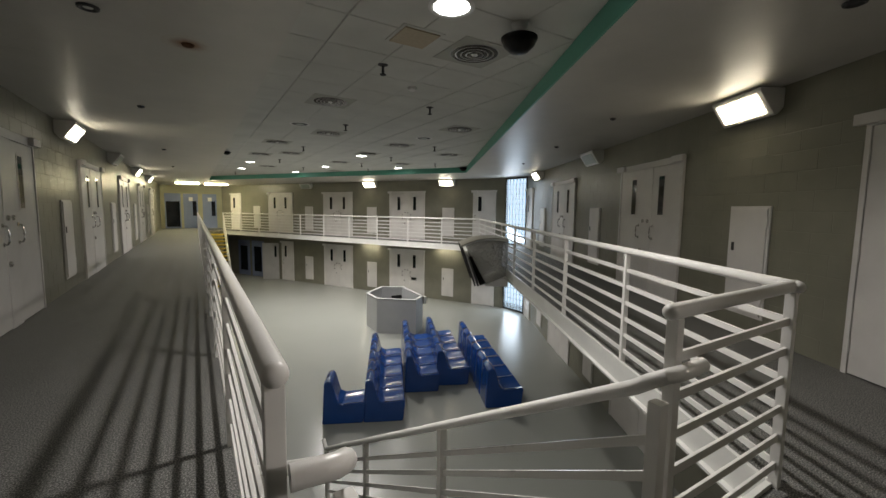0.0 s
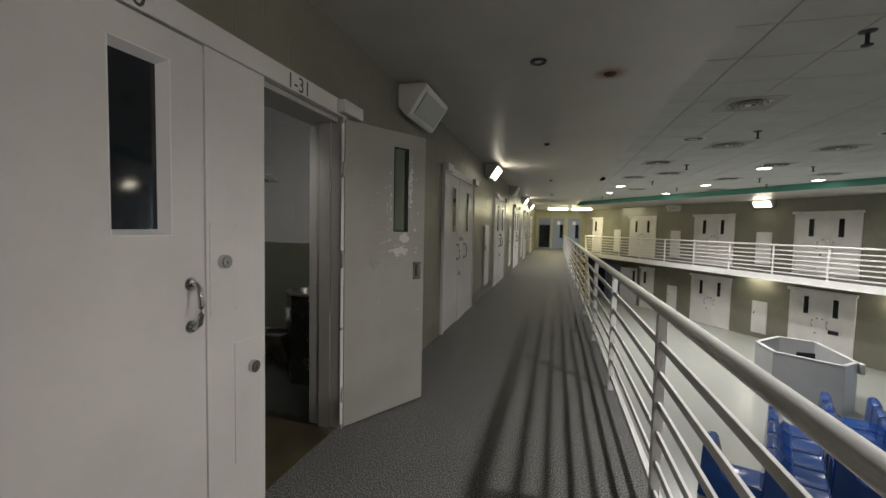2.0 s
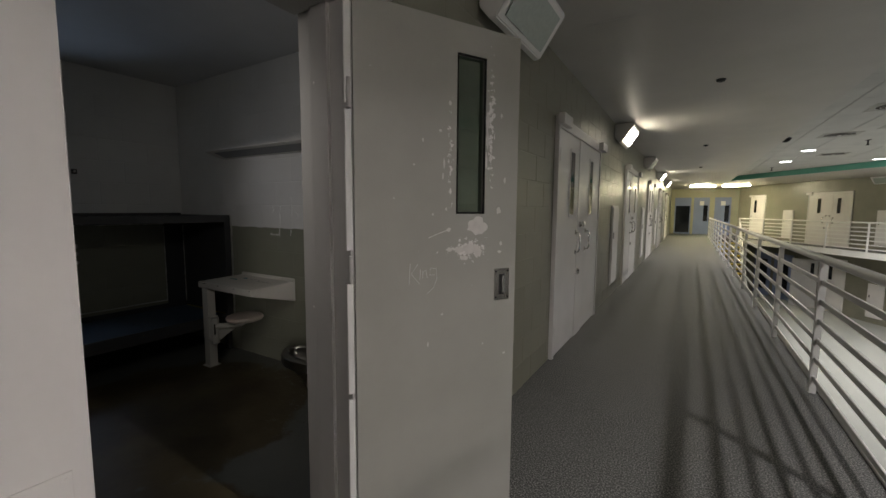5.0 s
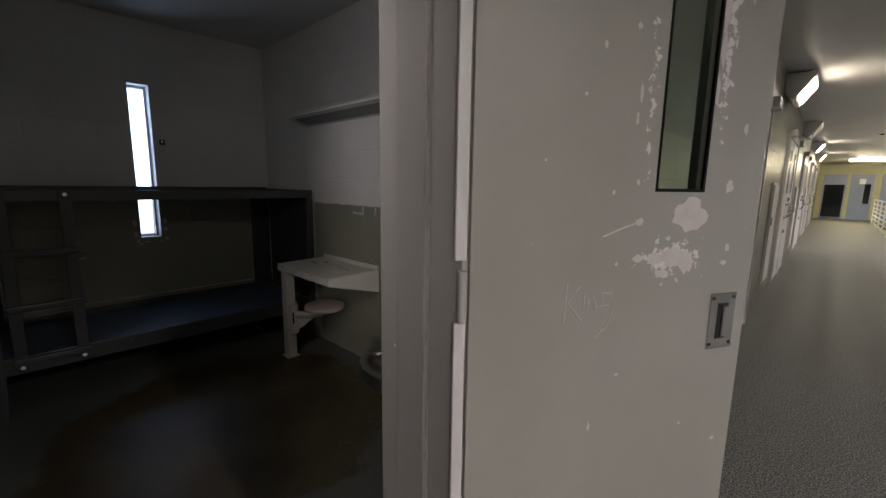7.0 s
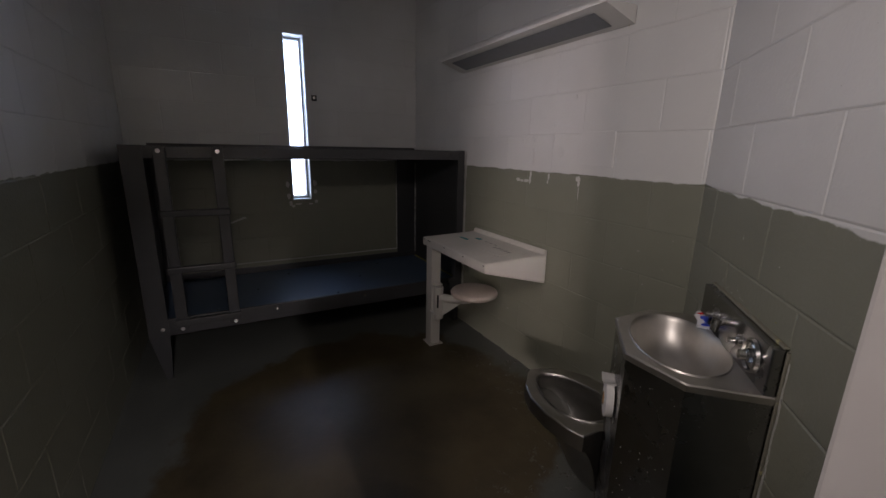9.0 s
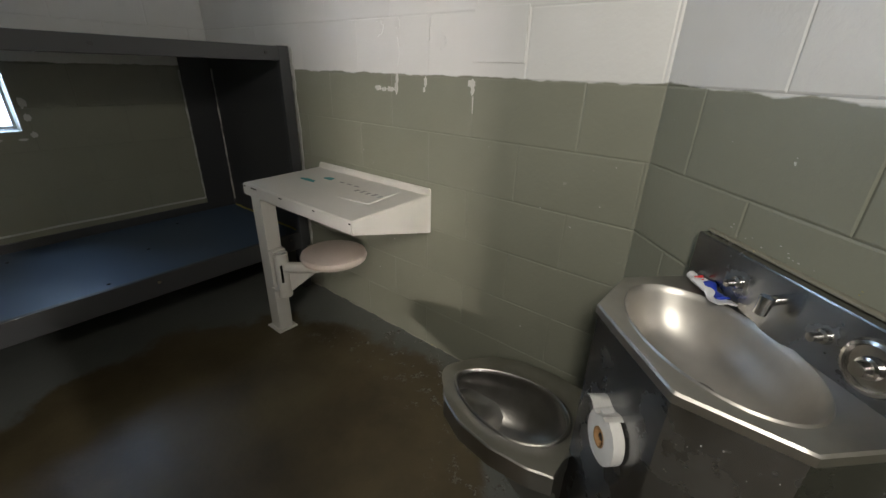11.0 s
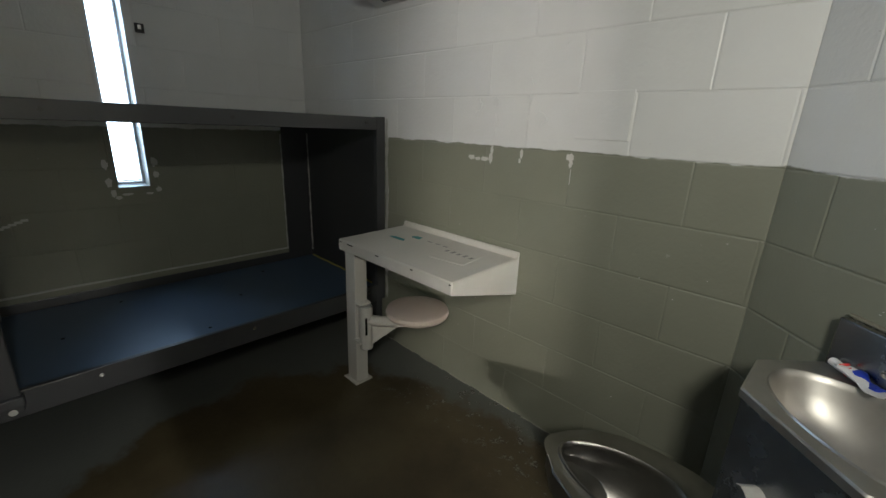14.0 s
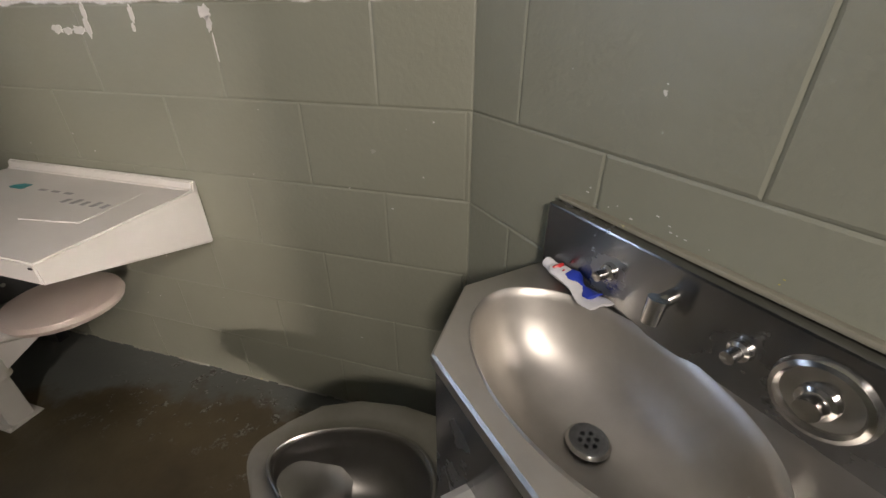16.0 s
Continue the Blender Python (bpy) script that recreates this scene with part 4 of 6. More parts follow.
# television in its cage, hung outside the railing; local x out into the room, y back along the walkway
tv = empty("television_cage", pose(8.11, 7.87, 0, 0, 0, 150), "tilted black television in a grey perforated cage hung outside the railing", "television")


def profile(pts, y0, y1):
    bm = bmesh.new()
    a, b = [bm.verts.new((x, y0, z)) for x, z in pts], [bm.verts.new((x, y1, z)) for x, z in pts]
    bm.faces.new(a)
    bm.faces.new(b[::-1])
    for k in range(len(pts)):
        q = (k + 1) % len(pts)
        bm.faces.new((a[k], a[q], b[q], b[k]))
    bmesh.ops.recalc_face_normals(bm, faces=bm.faces[:])
    return bm


TOP = [(0.0, 0.70), (0.25, 0.735), (0.5, 0.735), (0.75, 0.69), (1.0, 0.595), (1.1, 0.55)]
for y in (0.0, -1.15):
    part("side_screen", profile([(0.0, -0.14), (0.0, 0.70), (0.25, 0.73), (0.5, 0.73), (0.75, 0.685), (0.97, 0.6), (0.84, 0.28), (0.5, -0.36)], y - 0.006, y), M_PLEX, tv, "perforated grey side screen")
    part("edge_strip", profile(TOP + [(x, z - 0.045) for x, z in reversed(TOP)], y - 0.012, y + 0.008), M_KIOSKTRIM, tv)
    part("frame_bar", profile([(1.08, 0.56), (1.11, 0.54), (0.78, -0.4), (0.74, -0.4)], y - 0.012, y + 0.008), M_DARK, tv)
    part("post", profile([(0.0, -0.16), (0.035, -0.16), (0.035, 0.70), (0.0, 0.70)], y - 0.014, y + 0.01), M_KIOSKTRIM, tv)
part("top_plate", profile([(x, z + 0.012) for x, z in TOP] + [(x, z) for x, z in reversed(TOP)], -1.17, 0.015), M_TVTOP, tv, "beige curved top plate")
part("bottom_plate", profile([(-0.02, -0.155), (0.5, -0.37), (0.52, -0.41), (-0.02, -0.41)], -1.15, 0.0), M_FASCIA, tv, "white bracket below the cage")
scr = part("screen", profile([(0.88, 0.30), (0.8, 0.33), (0.5, -0.33), (0.58, -0.38)], -1.1, -0.03), M_BLACK, tv, "black television tilted downward")
part("bezel", profile([(0.905, 0.29), (0.885, 0.3), (0.585, -0.385), (0.64, -0.4)], -1.09, -0.04), M_BLACK, scr)
part("bezel", profile([(0.94, 0.27), (0.925, 0.28), (0.66, -0.4), (0.7, -0.415)], -1.12, -0.01), M_DARK, scr)

# ---- ceiling fixtures ----
for x, y, on in [(a, b, 1) for a, b, _ in DOWNLIGHTS_ON] + [(a, b, 0) for a, b in DOWNLIGHTS_OFF]:
    e = empty("downlight", pose(x, y, 0), "round recessed ceiling downlight, " + ("lit" if on else "unlit"), "light", "downlights")
    part("trim_ring", lathe(bmesh.new(), [(0.14, TILE_Z - 0.004), (0.155, TILE_Z - 0.01), (0.18, TILE_Z - 0.004), (0.18, TILE_Z + 0.004), (0.14, TILE_Z + 0.004)], 28), M_LAMPBODY, e, "", True)
    if not on:
        part("reflector", lathe(bmesh.new(), [(0.07, TILE_Z - 0.0065), (0.139, TILE_Z - 0.0045), (0.139, TILE_Z + 0.002)], 28), M_DARK, e, "dark reflector")
        part("lens", lathe(bmesh.new(), [(0.01, TILE_Z - 0.012), (0.06, TILE_Z - 0.011), (0.068, TILE_Z - 0.0068)], 24), M_LENS_OFF, e)
    else:
        part("lens", lathe(bmesh.new(), [(0.02, TILE_Z - 0.006), (0.139, TILE_Z - 0.004), (0.139, TILE_Z + 0.002)], 28), M_LENS_DOWN, e)


def diffuser(x, y):
    e = empty("air_diffuser", pose(x, y, TILE_Z), "round metal air diffuser with concentric rings in a square tile", "vent", "air diffusers")
    part("plate", nbox(-0.3, -0.3, -0.008, 0.3, 0.3, -0.003, 0.002), M_PLATE, e)
    # no hollow here: a black disc gives the shade between the rings
    part("throat", cyl(bmesh.new(), (0, 0, -0.0105), (0, 0, -0.0085), 0.235, 32), M_BLACK, e, "flat black disc for the shade between the rings")
    for r, drop in ((0.242, 0.012), (0.19, 0.015), (0.138, 0.018), (0.088, 0.021)):
        part("ring", hoop([(r - 0.012, -drop + 0.002), (r, -drop - 0.002), (r + 0.003, -drop), (r - 0.006, -drop + 0.005)]), M_FRAME, e, "", True)
    part("cone", lathe(bmesh.new(), [(0.004, -0.03), (0.026, -0.027), (0.036, -0.02), (0.03, -0.011)], 24), M_LAMPBODY, e, "", True)


for x, y in ((4.23, 3.91), (3.55, 6.5), (4.22, 9.0), (6.2, 7.13), (6.09, 9.57), (3.53, 10.8), (4.2, 12.65), (7.96, 10.3), (6.0, 11.45), (3.5, 13.4), (6.0, 14.0), (7.9, 13.2), (4.2, 17.0), (6.8, 17.2)):
    diffuser(x, y)
e = empty("return_grille", pose(3.56, 3.89, TILE_Z), "square yellowed ceiling return panel", "vent")
part("panel", nbox(-0.17, -0.17, -0.02, 0.17, 0.17, -0.004, 0.004), plain("yellowed_plastic", (0.46, 0.38, 0.26), 0.6), e)
part("rim", nbox(-0.2, -0.2, -0.01, 0.2, 0.2, -0.003, 0.002), M_TILE, e)


def sprinkler(x, y, z):
    e = empty("sprinkler_head", pose(x, y, z), "small dark metal sprinkler head hanging from the ceiling", "sprinkler", "sprinkler heads")
    part("escutcheon", lathe(bmesh.new(), [(0.012, -0.02), (0.055, -0.006), (0.055, 0.0)], 16), M_DARK, e, "", True)
    part("stem", cyl(bmesh.new(), (0, 0, -0.1), (0, 0, -0.006), 0.014, 10), M_DARK, e, "", True)
    part("deflector", lathe(bmesh.new(), [(0.008, -0.115), (0.035, -0.108), (0.035, -0.1)], 14), M_DARK, e)


for x, y in ((3.6, 4.7), (4.91, 6.0), (4.26, 8.0), (4.22, 11.24), (6.91, 9.3), (6.89, 11.86), (6.77, 14.03), (8.78, 12.48), (4.2, 14.5), (5.4, 16.6), (7.6, 15.6), (3.4, 20.5)):
    sprinkler(x, y, TILE_Z)
for x, y in ((1.26, 7.46), (7.04, 4.39), (8.36, 6.7), (1.26, 12.3), (1.26, 17.1), (9.9, 9.4)):
    e = empty("soffit_sprinkler", pose(x, y, SOFFIT_Z), "flush dark sprinkler cap in the soffit", "sprinkler", "soffit sprinklers")
    part("cap", lathe(bmesh.new(), [(0.01, -0.03), (0.035, -0.022), (0.045, -0.003), (0.045, 0.0)], 14), M_DARK, e, "", True)
e = empty("smoke_detector", pose(4.23, 5.25, TILE_Z), "small white round smoke detector on the tiles", "detector")
part("body", lathe(bmesh.new(), [(0.03, -0.045), (0.055, -0.03), (0.06, 0.0)], 20), M_LAMPBODY, e, "", True)


def dome_camera(x, y, z, r, stem):
    e = empty("dome_camera", pose(x, y, z), "black dome security camera on a white ceiling stem", "camera", "dome cameras")
    part("mount", lathe(bmesh.new(), [(0.03, -stem * 0.55), (0.05, -stem * 0.5), (0.062, -0.03), (0.07, 0.0)], 20), M_LAMPBODY, e, "", True)
    bm = bmesh.new()
    bmesh.ops.create_icosphere(bm, subdivisions=3, radius=0.038, matrix=Matrix.Translation((0, 0, -stem * 0.78)))
    part("ball_joint", bm, M_CHROME, e, "polished ball joint", True)
    part("dome", lathe(bmesh.new(), [(0.02, -stem - r * 0.78), (r * 0.5, -stem - r * 0.7), (r * 0.82, -stem - r * 0.42), (r, -stem - r * 0.06), (r, -stem + 0.006), (r * 0.7, -stem + 0.02), (0.02, -stem + 0.024)], 28), M_DOME, e, "", True)


dome_camera(4.17, 3.19, TILE_Z, 0.15, 0.12)
dome_camera(10.0, 12.6, TILE_Z, 0.14, 0.05)
dome_camera(2.62, 13.04, TILE_Z, 0.1, 0.06)
# rust-stained fitting and a bare ring in the soffit
e = empty("rusted_fitting", pose(1.83, 4.63, SOFFIT_Z), "rusty ceiling fitting with a brown stain round it", "fitting")
mr, nt, bs = nodes("rust_halo")
pos = where(nt, True)
ln = nt.nodes.new("ShaderNodeVectorMath")
ln.operation = "LENGTH"
nt.links.new(pos, ln.inputs[0])
dist = op(nt, "ADD", ln.outputs["Value"], op(nt, "MULTIPLY", op(nt, "SUBTRACT", noise_tex(nt, pos, 14, 4), 0.5), 0.06))
nt.links.new(mix(nt, ramp(nt, dist, 0.03, 0.15), (0.25, 0.09, 0.022), (0.55, 0.525, 0.475)), bs.inputs["Base Color"])
bs.inputs["Roughness"].default_value = 0.7
part("stain", lathe(bmesh.new(), [(0.05, -0.004), (0.18, -0.0025), (0.19, -0.001)], 28), mr, e, "rust-brown stained ceiling patch")
part("ceiling_crack", nbox(-1.51, 0.885, -0.0025, -1.14, 0.888, -0.0008), M_LAMPBODY, e, "thin pale crack line")
part("cap", lathe(bmesh.new(), [(0.012, -0.03), (0.04, -0.02), (0.05, -0.004)], 16), M_RUST, e, "", True)
e = empty("ring_fitting", pose(1.26, 4.25, SOFFIT_Z), "dark round recessed ring in the soffit", "fitting")
part("ring", lathe(bmesh.new(), [(0.03, -0.004), (0.05, -0.018), (0.062, -0.014), (0.065, -0.001)], 20), M_DARK, e, "", True)
part("core", lathe(bmesh.new(), [(0.004, -0.012), (0.029, -0.008), (0.029, -0.002)], 16), M_LAMPBODY, e)
e = empty("ring_fitting", pose(5.45, 1.48, SOFFIT_Z), "dark round recessed ring in the soffit", "fitting")
part("ring", lathe(bmesh.new(), [(0.03, -0.004), (0.05, -0.018), (0.062, -0.014), (0.065, -0.001)], 20), M_DARK, e, "", True)
# ---- the open cell door and its neighbour ----
def words(name, text, size, m, mat, parent, depth=0.0008, label=""):
    cu = bpy.data.curves.new(name, "FONT")
    cu.body, cu.size, cu.extrude = text, size, depth
    tmp = bpy.data.objects.new(name, cu)
    me = bpy.data.meshes.new_from_object(tmp)
    bpy.data.objects.remove(tmp)
    me.transform(m)
    me.materials.append(mat)
    ob = new(name, me)
    ob.parent = parent
    return tagged(ob, label)


e = empty("cell_door_frame", WA @ Matrix.Translation((31.5 - 1.46 - PAIR_W, 0, 0)), "off-white steel door frame with lock panel, numbered 1-31", "door frame")
bm = nbox(0, 0.0, 2.142, PAIR_W, 0.045, 2.245, 0.004)
box(bm, PAIR_W - 0.046, 0.0, 0, PAIR_W, 0.04, 2.142, 0.003)
part("head", bm, M_DOOR, e)
bm = nbox(0, -0.1, 0, 0.05, 0.042, 2.142, 0.003)
box(bm, 0.05, -0.13, 0, 0.066, -0.045, 2.142, 0.003)
box(bm, 0, -0.225, 0, 0.035, -0.1, 2.142, 0.003)
part("hinge_jamb", bm, M_FRAME, e, "grey painted stepped jamb")
bm = nbox(0.8, -0.225, 0, 0.83, 0.0, 2.142, 0.002)
box(bm, 0.786, -0.13, 0, 0.8, -0.05, 2.142, 0.002)
part("strike_jamb", bm, M_FRAME, e)
part("head_lining", nbox(0.05, -0.225, 2.11, 0.8, 0.0, 2.142, 0.002), M_FRAME, e)
part("lock_panel", nbox(0.806, 0.001, 0, 1.16, 0.034, 2.142, 0.003), M_DOOR, e)
for x0, z0, x1, z1 in ((0.985, 1.02, 1.145, 1.425), (0.84, 0.3, 1.01, 0.87)):
    part("cover_plate", nbox(x0, 0.034, z0, x1, 0.0375, z1, 0.0015), M_DOOR, e, "painted cover plate with corner screws")
    for xx in (x0 + 0.012, x1 - 0.012):
        for zz in (z0 + 0.015, z1 - 0.015):
            part("screw", cyl(bmesh.new(), (xx, 0.0375, zz), (xx, 0.0395, zz), 0.005, 8), M_DOOR, e)
for xx, zz, y0 in ((1.075, 1.252, 0.0375), (0.9, 0.73, 0.0375)):
    bm = cyl(bmesh.new(), (xx, y0, zz), (xx, y0 + 0.022, zz), 0.031, 22, 0.029)
    cyl(bm, (xx, y0 + 0.022, zz), (xx, y0 + 0.025, zz), 0.024, 22)
    lk = part("lock_cylinder", bm, M_CHROME, e, "round polished steel lock", True)
    part("keyhole", nbox(xx - 0.002, y0 + 0.025, zz - 0.011, xx + 0.002, y0 + 0.0262, zz + 0.004), M_BLACK, lk)
cover = nbox(-0.12, 0.045, 2.15, 0.14, 0.105, 2.235, 0.008)
part("hinge_cover", cover, M_DOOR, e, "white boxed hinge cover")
words("stencil_number", "1-31", 0.115, Matrix(((-1, 0, 0, 0.645), (0, 0, 1, 0.0452), (0, 1, 0, 2.152), (0, 0, 0, 1))), M_INK, e, label="stencilled cell number 1-31")
words("stencil_number", "1-30", 0.115, Matrix(((-1, 0, 0, 1.62), (0, 0, 1, 0.0452), (0, 1, 0, 2.152), (0, 0, 0, 1))), M_INK, e, label="stencilled cell number 1-30")

e = empty("neighbour_cell_door", WA @ Matrix.Translation((31.5 - 1.46 - PAIR_W, 0, 0)), "closed off-white steel cell door with a tall framed window", "door")
wx0, wx1, wz0, wz1 = 1.312, 1.537, 1.368, 2.025
bm = nbox(1.165, 0.002, 0.012, wx0, 0.03, 2.136)
box(bm, wx1, 0.002, 0.012, 1.93, 0.03, 2.136)
box(bm, wx0, 0.002, 0.012, wx1, 0.03, wz0)
box(bm, wx0, 0.002, wz1, wx1, 0.03, 2.136)
bmesh.ops.remove_doubles(bm, verts=bm.verts[:], dist=0.0001)
lf = part("leaf", bm, M_DOOR, e)
# splayed reveal round the recessed pane
for i, (a0, b0, a1, b1, da, db) in enumerate(((wx0, wz0, wx0 + 0.004, wz1, 0.02, 0), (wx1 - 0.004, wz0, wx1, wz1, -0.02, 0), (wx0, wz0, wx1, wz0 + 0.004, 0, 0.02), (wx0, wz1 - 0.004, wx1, wz1, 0, -0.02))):
    bm = bmesh.new()
    outer = [(a0, b0), (a1, b0), (a1, b1), (a0, b1)]
    deep = [(x + (da if (abs(x - (a1 if da > 0 else a0)) < 1e-6 and da) else 0), z + (db if (abs(z - (b1 if db > 0 else b0)) < 1e-6 and db) else 0)) for x, z in outer]
    va = [bm.verts.new((x, 0.0325, z)) for x, z in outer]
    vb = [bm.verts.new((x, -0.012, z)) for x, z in deep]
    bm.faces.new(va)
    bm.faces.new(vb[::-1])
    for k in range(4):
        bm.faces.new((va[k], va[(k + 1) % 4], vb[(k + 1) % 4], vb[k]))
    bmesh.ops.recalc_face_normals(bm, faces=bm.faces[:])
    part("window_moulding", bm, M_REVEAL, lf, "fresh white splayed moulding")
part("window_glass", nbox(wx0 + 0.004, -0.018, wz0 + 0.004, wx1 - 0.004, -0.0125, wz1 - 0.004), M_DARKGLASS, lf, "dark glass with reflections")
hx = 1.234
bm = sweep(bmesh.new(), [(hx, 0.03, 1.172), (hx, 0.056, 1.173), (hx, 0.074, 1.156), (hx, 0.081, 1.12), (hx, 0.083, 1.085), (hx, 0.081, 1.05), (hx, 0.074, 1.014), (hx, 0.056, 0.998), (hx, 0.03, 0.999)], 0.0115, 12)
h = part("pull_handle", bm, M_CHROME, lf, "chrome pull handle with round roses", True)
for zz in (1.172, 0.999):
    part("rose", lathe(bmesh.new(), [(0.003, 0.014), (0.02, 0.012), (0.027, 0.004), (0.028, 0.0)], 20, pose(hx, 0.03, zz, -90, 0, 0)), M_CHROME, h, "", True)
for hz in (0.25, 1.05, 1.9):
    part("hinge", cyl(bmesh.new(), (1.934, 0.036, hz - 0.06), (1.934, 0.036, hz + 0.06), 0.011, 10), M_DOOR, lf, "", True)

# leaf of cell 1-31, swung right out
leaf_m = wall_frame(0.05, 3.398, 0.36, 0.665)
e = empty("open_cell_door", leaf_m, "grey cell door standing wide open, its paint chipped round the window", "door")
u0, u1, v0, v1, LW = 0.432, 0.567, 1.385, 2.01, 0.748
bm = nbox(0.004, 0, 0.012, u0, 0.045, 2.13)
box(bm, u1, 0, 0.012, LW, 0.045, 2.13)
box(bm, u0, 0, 0.012, u1, 0.045, v0)
box(bm, u0, 0, v1, u1, 0.045, 2.13)
bmesh.ops.remove_doubles(bm, verts=bm.verts[:], dist=0.0001)
lf = part("leaf", bm, M_LEAF, e)
part("window_glass", nbox(u0, 0.018, v0, u1, 0.024, v1), M_GLASS, lf, "green-tinted glass")
bm = bmesh.new()
for a0, b0, a1, b1 in ((u0 - 0.003, v0 - 0.004, u0 + 0.003, v1), (u1 - 0.003, v0 - 0.004, u1 + 0.003, v1 + 0.004), (u0, v0 - 0.004, u1, v0 + 0.003), (u0, v1 - 0.003, u1, v1 + 0.004)):
    box(bm, a0, -0.0015, b0, a1, 0.005, b1)
part("window_gasket", bm, M_BLACK, lf, "black rubber glazing gasket")
pl = nbox(0.63, -0.003, 1.0, 0.712, 0.0, 1.14, 0.001)
pull = part("flush_pull", pl, M_CHROME, lf, "recessed steel flush pull")
# dark plate laid on the pull, for the shade in its hollow
part("recess_shade", nbox(0.655, -0.0045, 1.025, 0.687, -0.003, 1.115, 0.001), M_DARK, pull)
part("grip", nbox(0.665, -0.012, 1.03, 0.678, -0.0045, 1.11, 0.003), M_CHROME, pull)
for a in (0.638, 0.704):
    for b in (1.012, 1.128):
        part("screw", cyl(bmesh.new(), (a, -0.0045, b), (a, -0.003, b), 0.0045, 8), M_DARK, pull)
for a, b in ((0.04, 0.7), (0.72, 1.13), (1.25, 1.74), (1.76, 2.1)):
    part("hinge_edge", nbox(-0.03, -0.008, a, -0.006, 0.002, b, 0.003), M_FASCIA, lf, "white continuous hinge edge")
for b in (0.2, 1.13, 1.745):
    part("hinge_knuckle", cyl(bmesh.new(), (-0.014, -0.006, b), (-0.014, -0.006, b + 0.1), 0.0095, 12), M_FRAME, lf, "", True)
def ragged(bm, u, z, w, h, y0, y1, seed):
    """A flake with an uneven outline, lying between y0 and y1."""
    r = random.Random(seed)
    pts = []
    for k in range(18):
        t = 2 * math.pi * k / 18
        q = 0.72 + 0.5 * r.random()
        pts.append((u + 0.5 * w * q * math.cos(t), z + 0.5 * h * q * math.sin(t)))
    lo = [bm.verts.new((x, y0, zz)) for x, zz in pts]
    hi = [bm.verts.new((x, y1, zz)) for x, zz in pts]
    fs = [bm.faces.new(hi)] + [bm.faces.new((lo[k], lo[(k + 1) % 18], hi[(k + 1) % 18], hi[k])) for k in range(18)]
    bmesh.ops.recalc_face_normals(bm, faces=fs)
    return bm


# a name scratched by hand: one stroke a line
strokes = [[(0.222, 1.188), (0.219, 1.148), (0.217, 1.106)], [(0.255, 1.183), (0.226, 1.147), (0.262, 1.106)], [(0.267, 1.163), (0.264, 1.122)],
           [(0.276, 1.156), (0.277, 1.126), (0.279, 1.15), (0.290, 1.16), (0.297, 1.128)], [(0.332, 1.162), (0.311, 1.165), (0.309, 1.136), (0.331, 1.137)], [(0.337, 1.166), (0.341, 1.121), (0.326, 1.085), (0.298, 1.064)]]
for line in strokes:
    part("scratched_stroke", sweep(bmesh.new(), [(u, -0.0002, z) for u, z in line], 0.0016, 6), M_ETCH, lf, "stroke of a word scratched into the paint")
sc = random.Random(4)
for u, z, w, h in ((0.535, 1.328, 0.1, 0.075), (0.5, 1.235, 0.085, 0.04), (0.54, 1.222, 0.04, 0.05), (0.445, 1.232, 0.05, 0.028), (0.4, 1.236, 0.03, 0.016), (0.47, 1.198, 0.05, 0.018), (0.395, 1.316, 0.022, 0.016),
                   (0.646, 1.395, 0.022, 0.03), (0.677, 1.525, 0.014, 0.026), (0.58, 1.77, 0.02, 0.07), (0.582, 1.69, 0.016, 0.09), (0.577, 1.6, 0.012, 0.07), (0.371, 1.58, 0.008, 0.04), (0.366, 1.53, 0.006, 0.03),
                   (0.397, 1.815, 0.012, 0.02), (0.353, 1.705, 0.012, 0.012), (0.276, 1.662, 0.008, 0.014), (0.238, 1.568, 0.007, 0.008), (0.155, 1.439, 0.006, 0.006), (0.321, 1.378, 0.008, 0.01), (0.382, 1.4, 0.008, 0.012),
                   (0.367, 0.97, 0.012, 0.007), (0.301, 0.853, 0.007, 0.02), (0.342, 1.226, 0.009, 0.009), (0.662, 1.251, 0.014, 0.02), (0.655, 1.215, 0.02, 0.012), (0.693, 0.751, 0.012, 0.01), (0.572, 0.814, 0.008, 0.006), (0.653, 1.795, 0.01, 0.02)):
    part("paint_chip", ragged(bmesh.new(), u, z, w, h, 0.001, -0.0005, sc.random()), M_SCRATCH, lf)
part("paint_chip", sweep(bmesh.new(), [(0.302, -0.0002, 1.286), (0.35, -0.0002, 1.303), (0.4, -0.0002, 1.318)], 0.0018, 6), M_SCRATCH, lf, "long pale scratch")

# ---- cell 1-31 ----
structure("floor_cell", nbox(-3.66, 2.48, -0.2, -0.001, 4.645, 0.003), M_CELLFLOOR, "grey painted concrete cell floor with a large brown stain", "floor")
structure("ceiling_cell", nbox(-3.86, 2.28, 2.66, -0.2, 4.85, 2.8), M_CELLCEIL, "pale painted cell ceiling", "ceiling")
FN = wall_frame(-1.03, 4.645, -1, 0)
FD = wall_frame(-0.2, 3.815, -0.707, 0.707)
FF = wall_frame(-0.2, 2.48, 0, 1)
FS = wall_frame(-3.66, 2.48, 1, 0)
FW = wall_frame(-3.66, 4.645, 0, -1)
slit = (4.645 - 3.692, 0.91, 4.645 - 3.55, 2.16)
cell_n = core_wall("wall_cell_north", FN, 2.83, 0, 2.66, 0.18, [], M_CELL, "painted block cell wall, olive below and white above")
cell_d = core_wall("wall_cell_corner", FD, 1.174, 0, 2.66, 0.12, [], M_CELL, "angled block wall behind the steel basin unit")
cell_s = core_wall("wall_cell_south", FS, 3.46, 0, 2.66, 0.18, [], M_CELL, "painted block cell wall, olive below and white above")
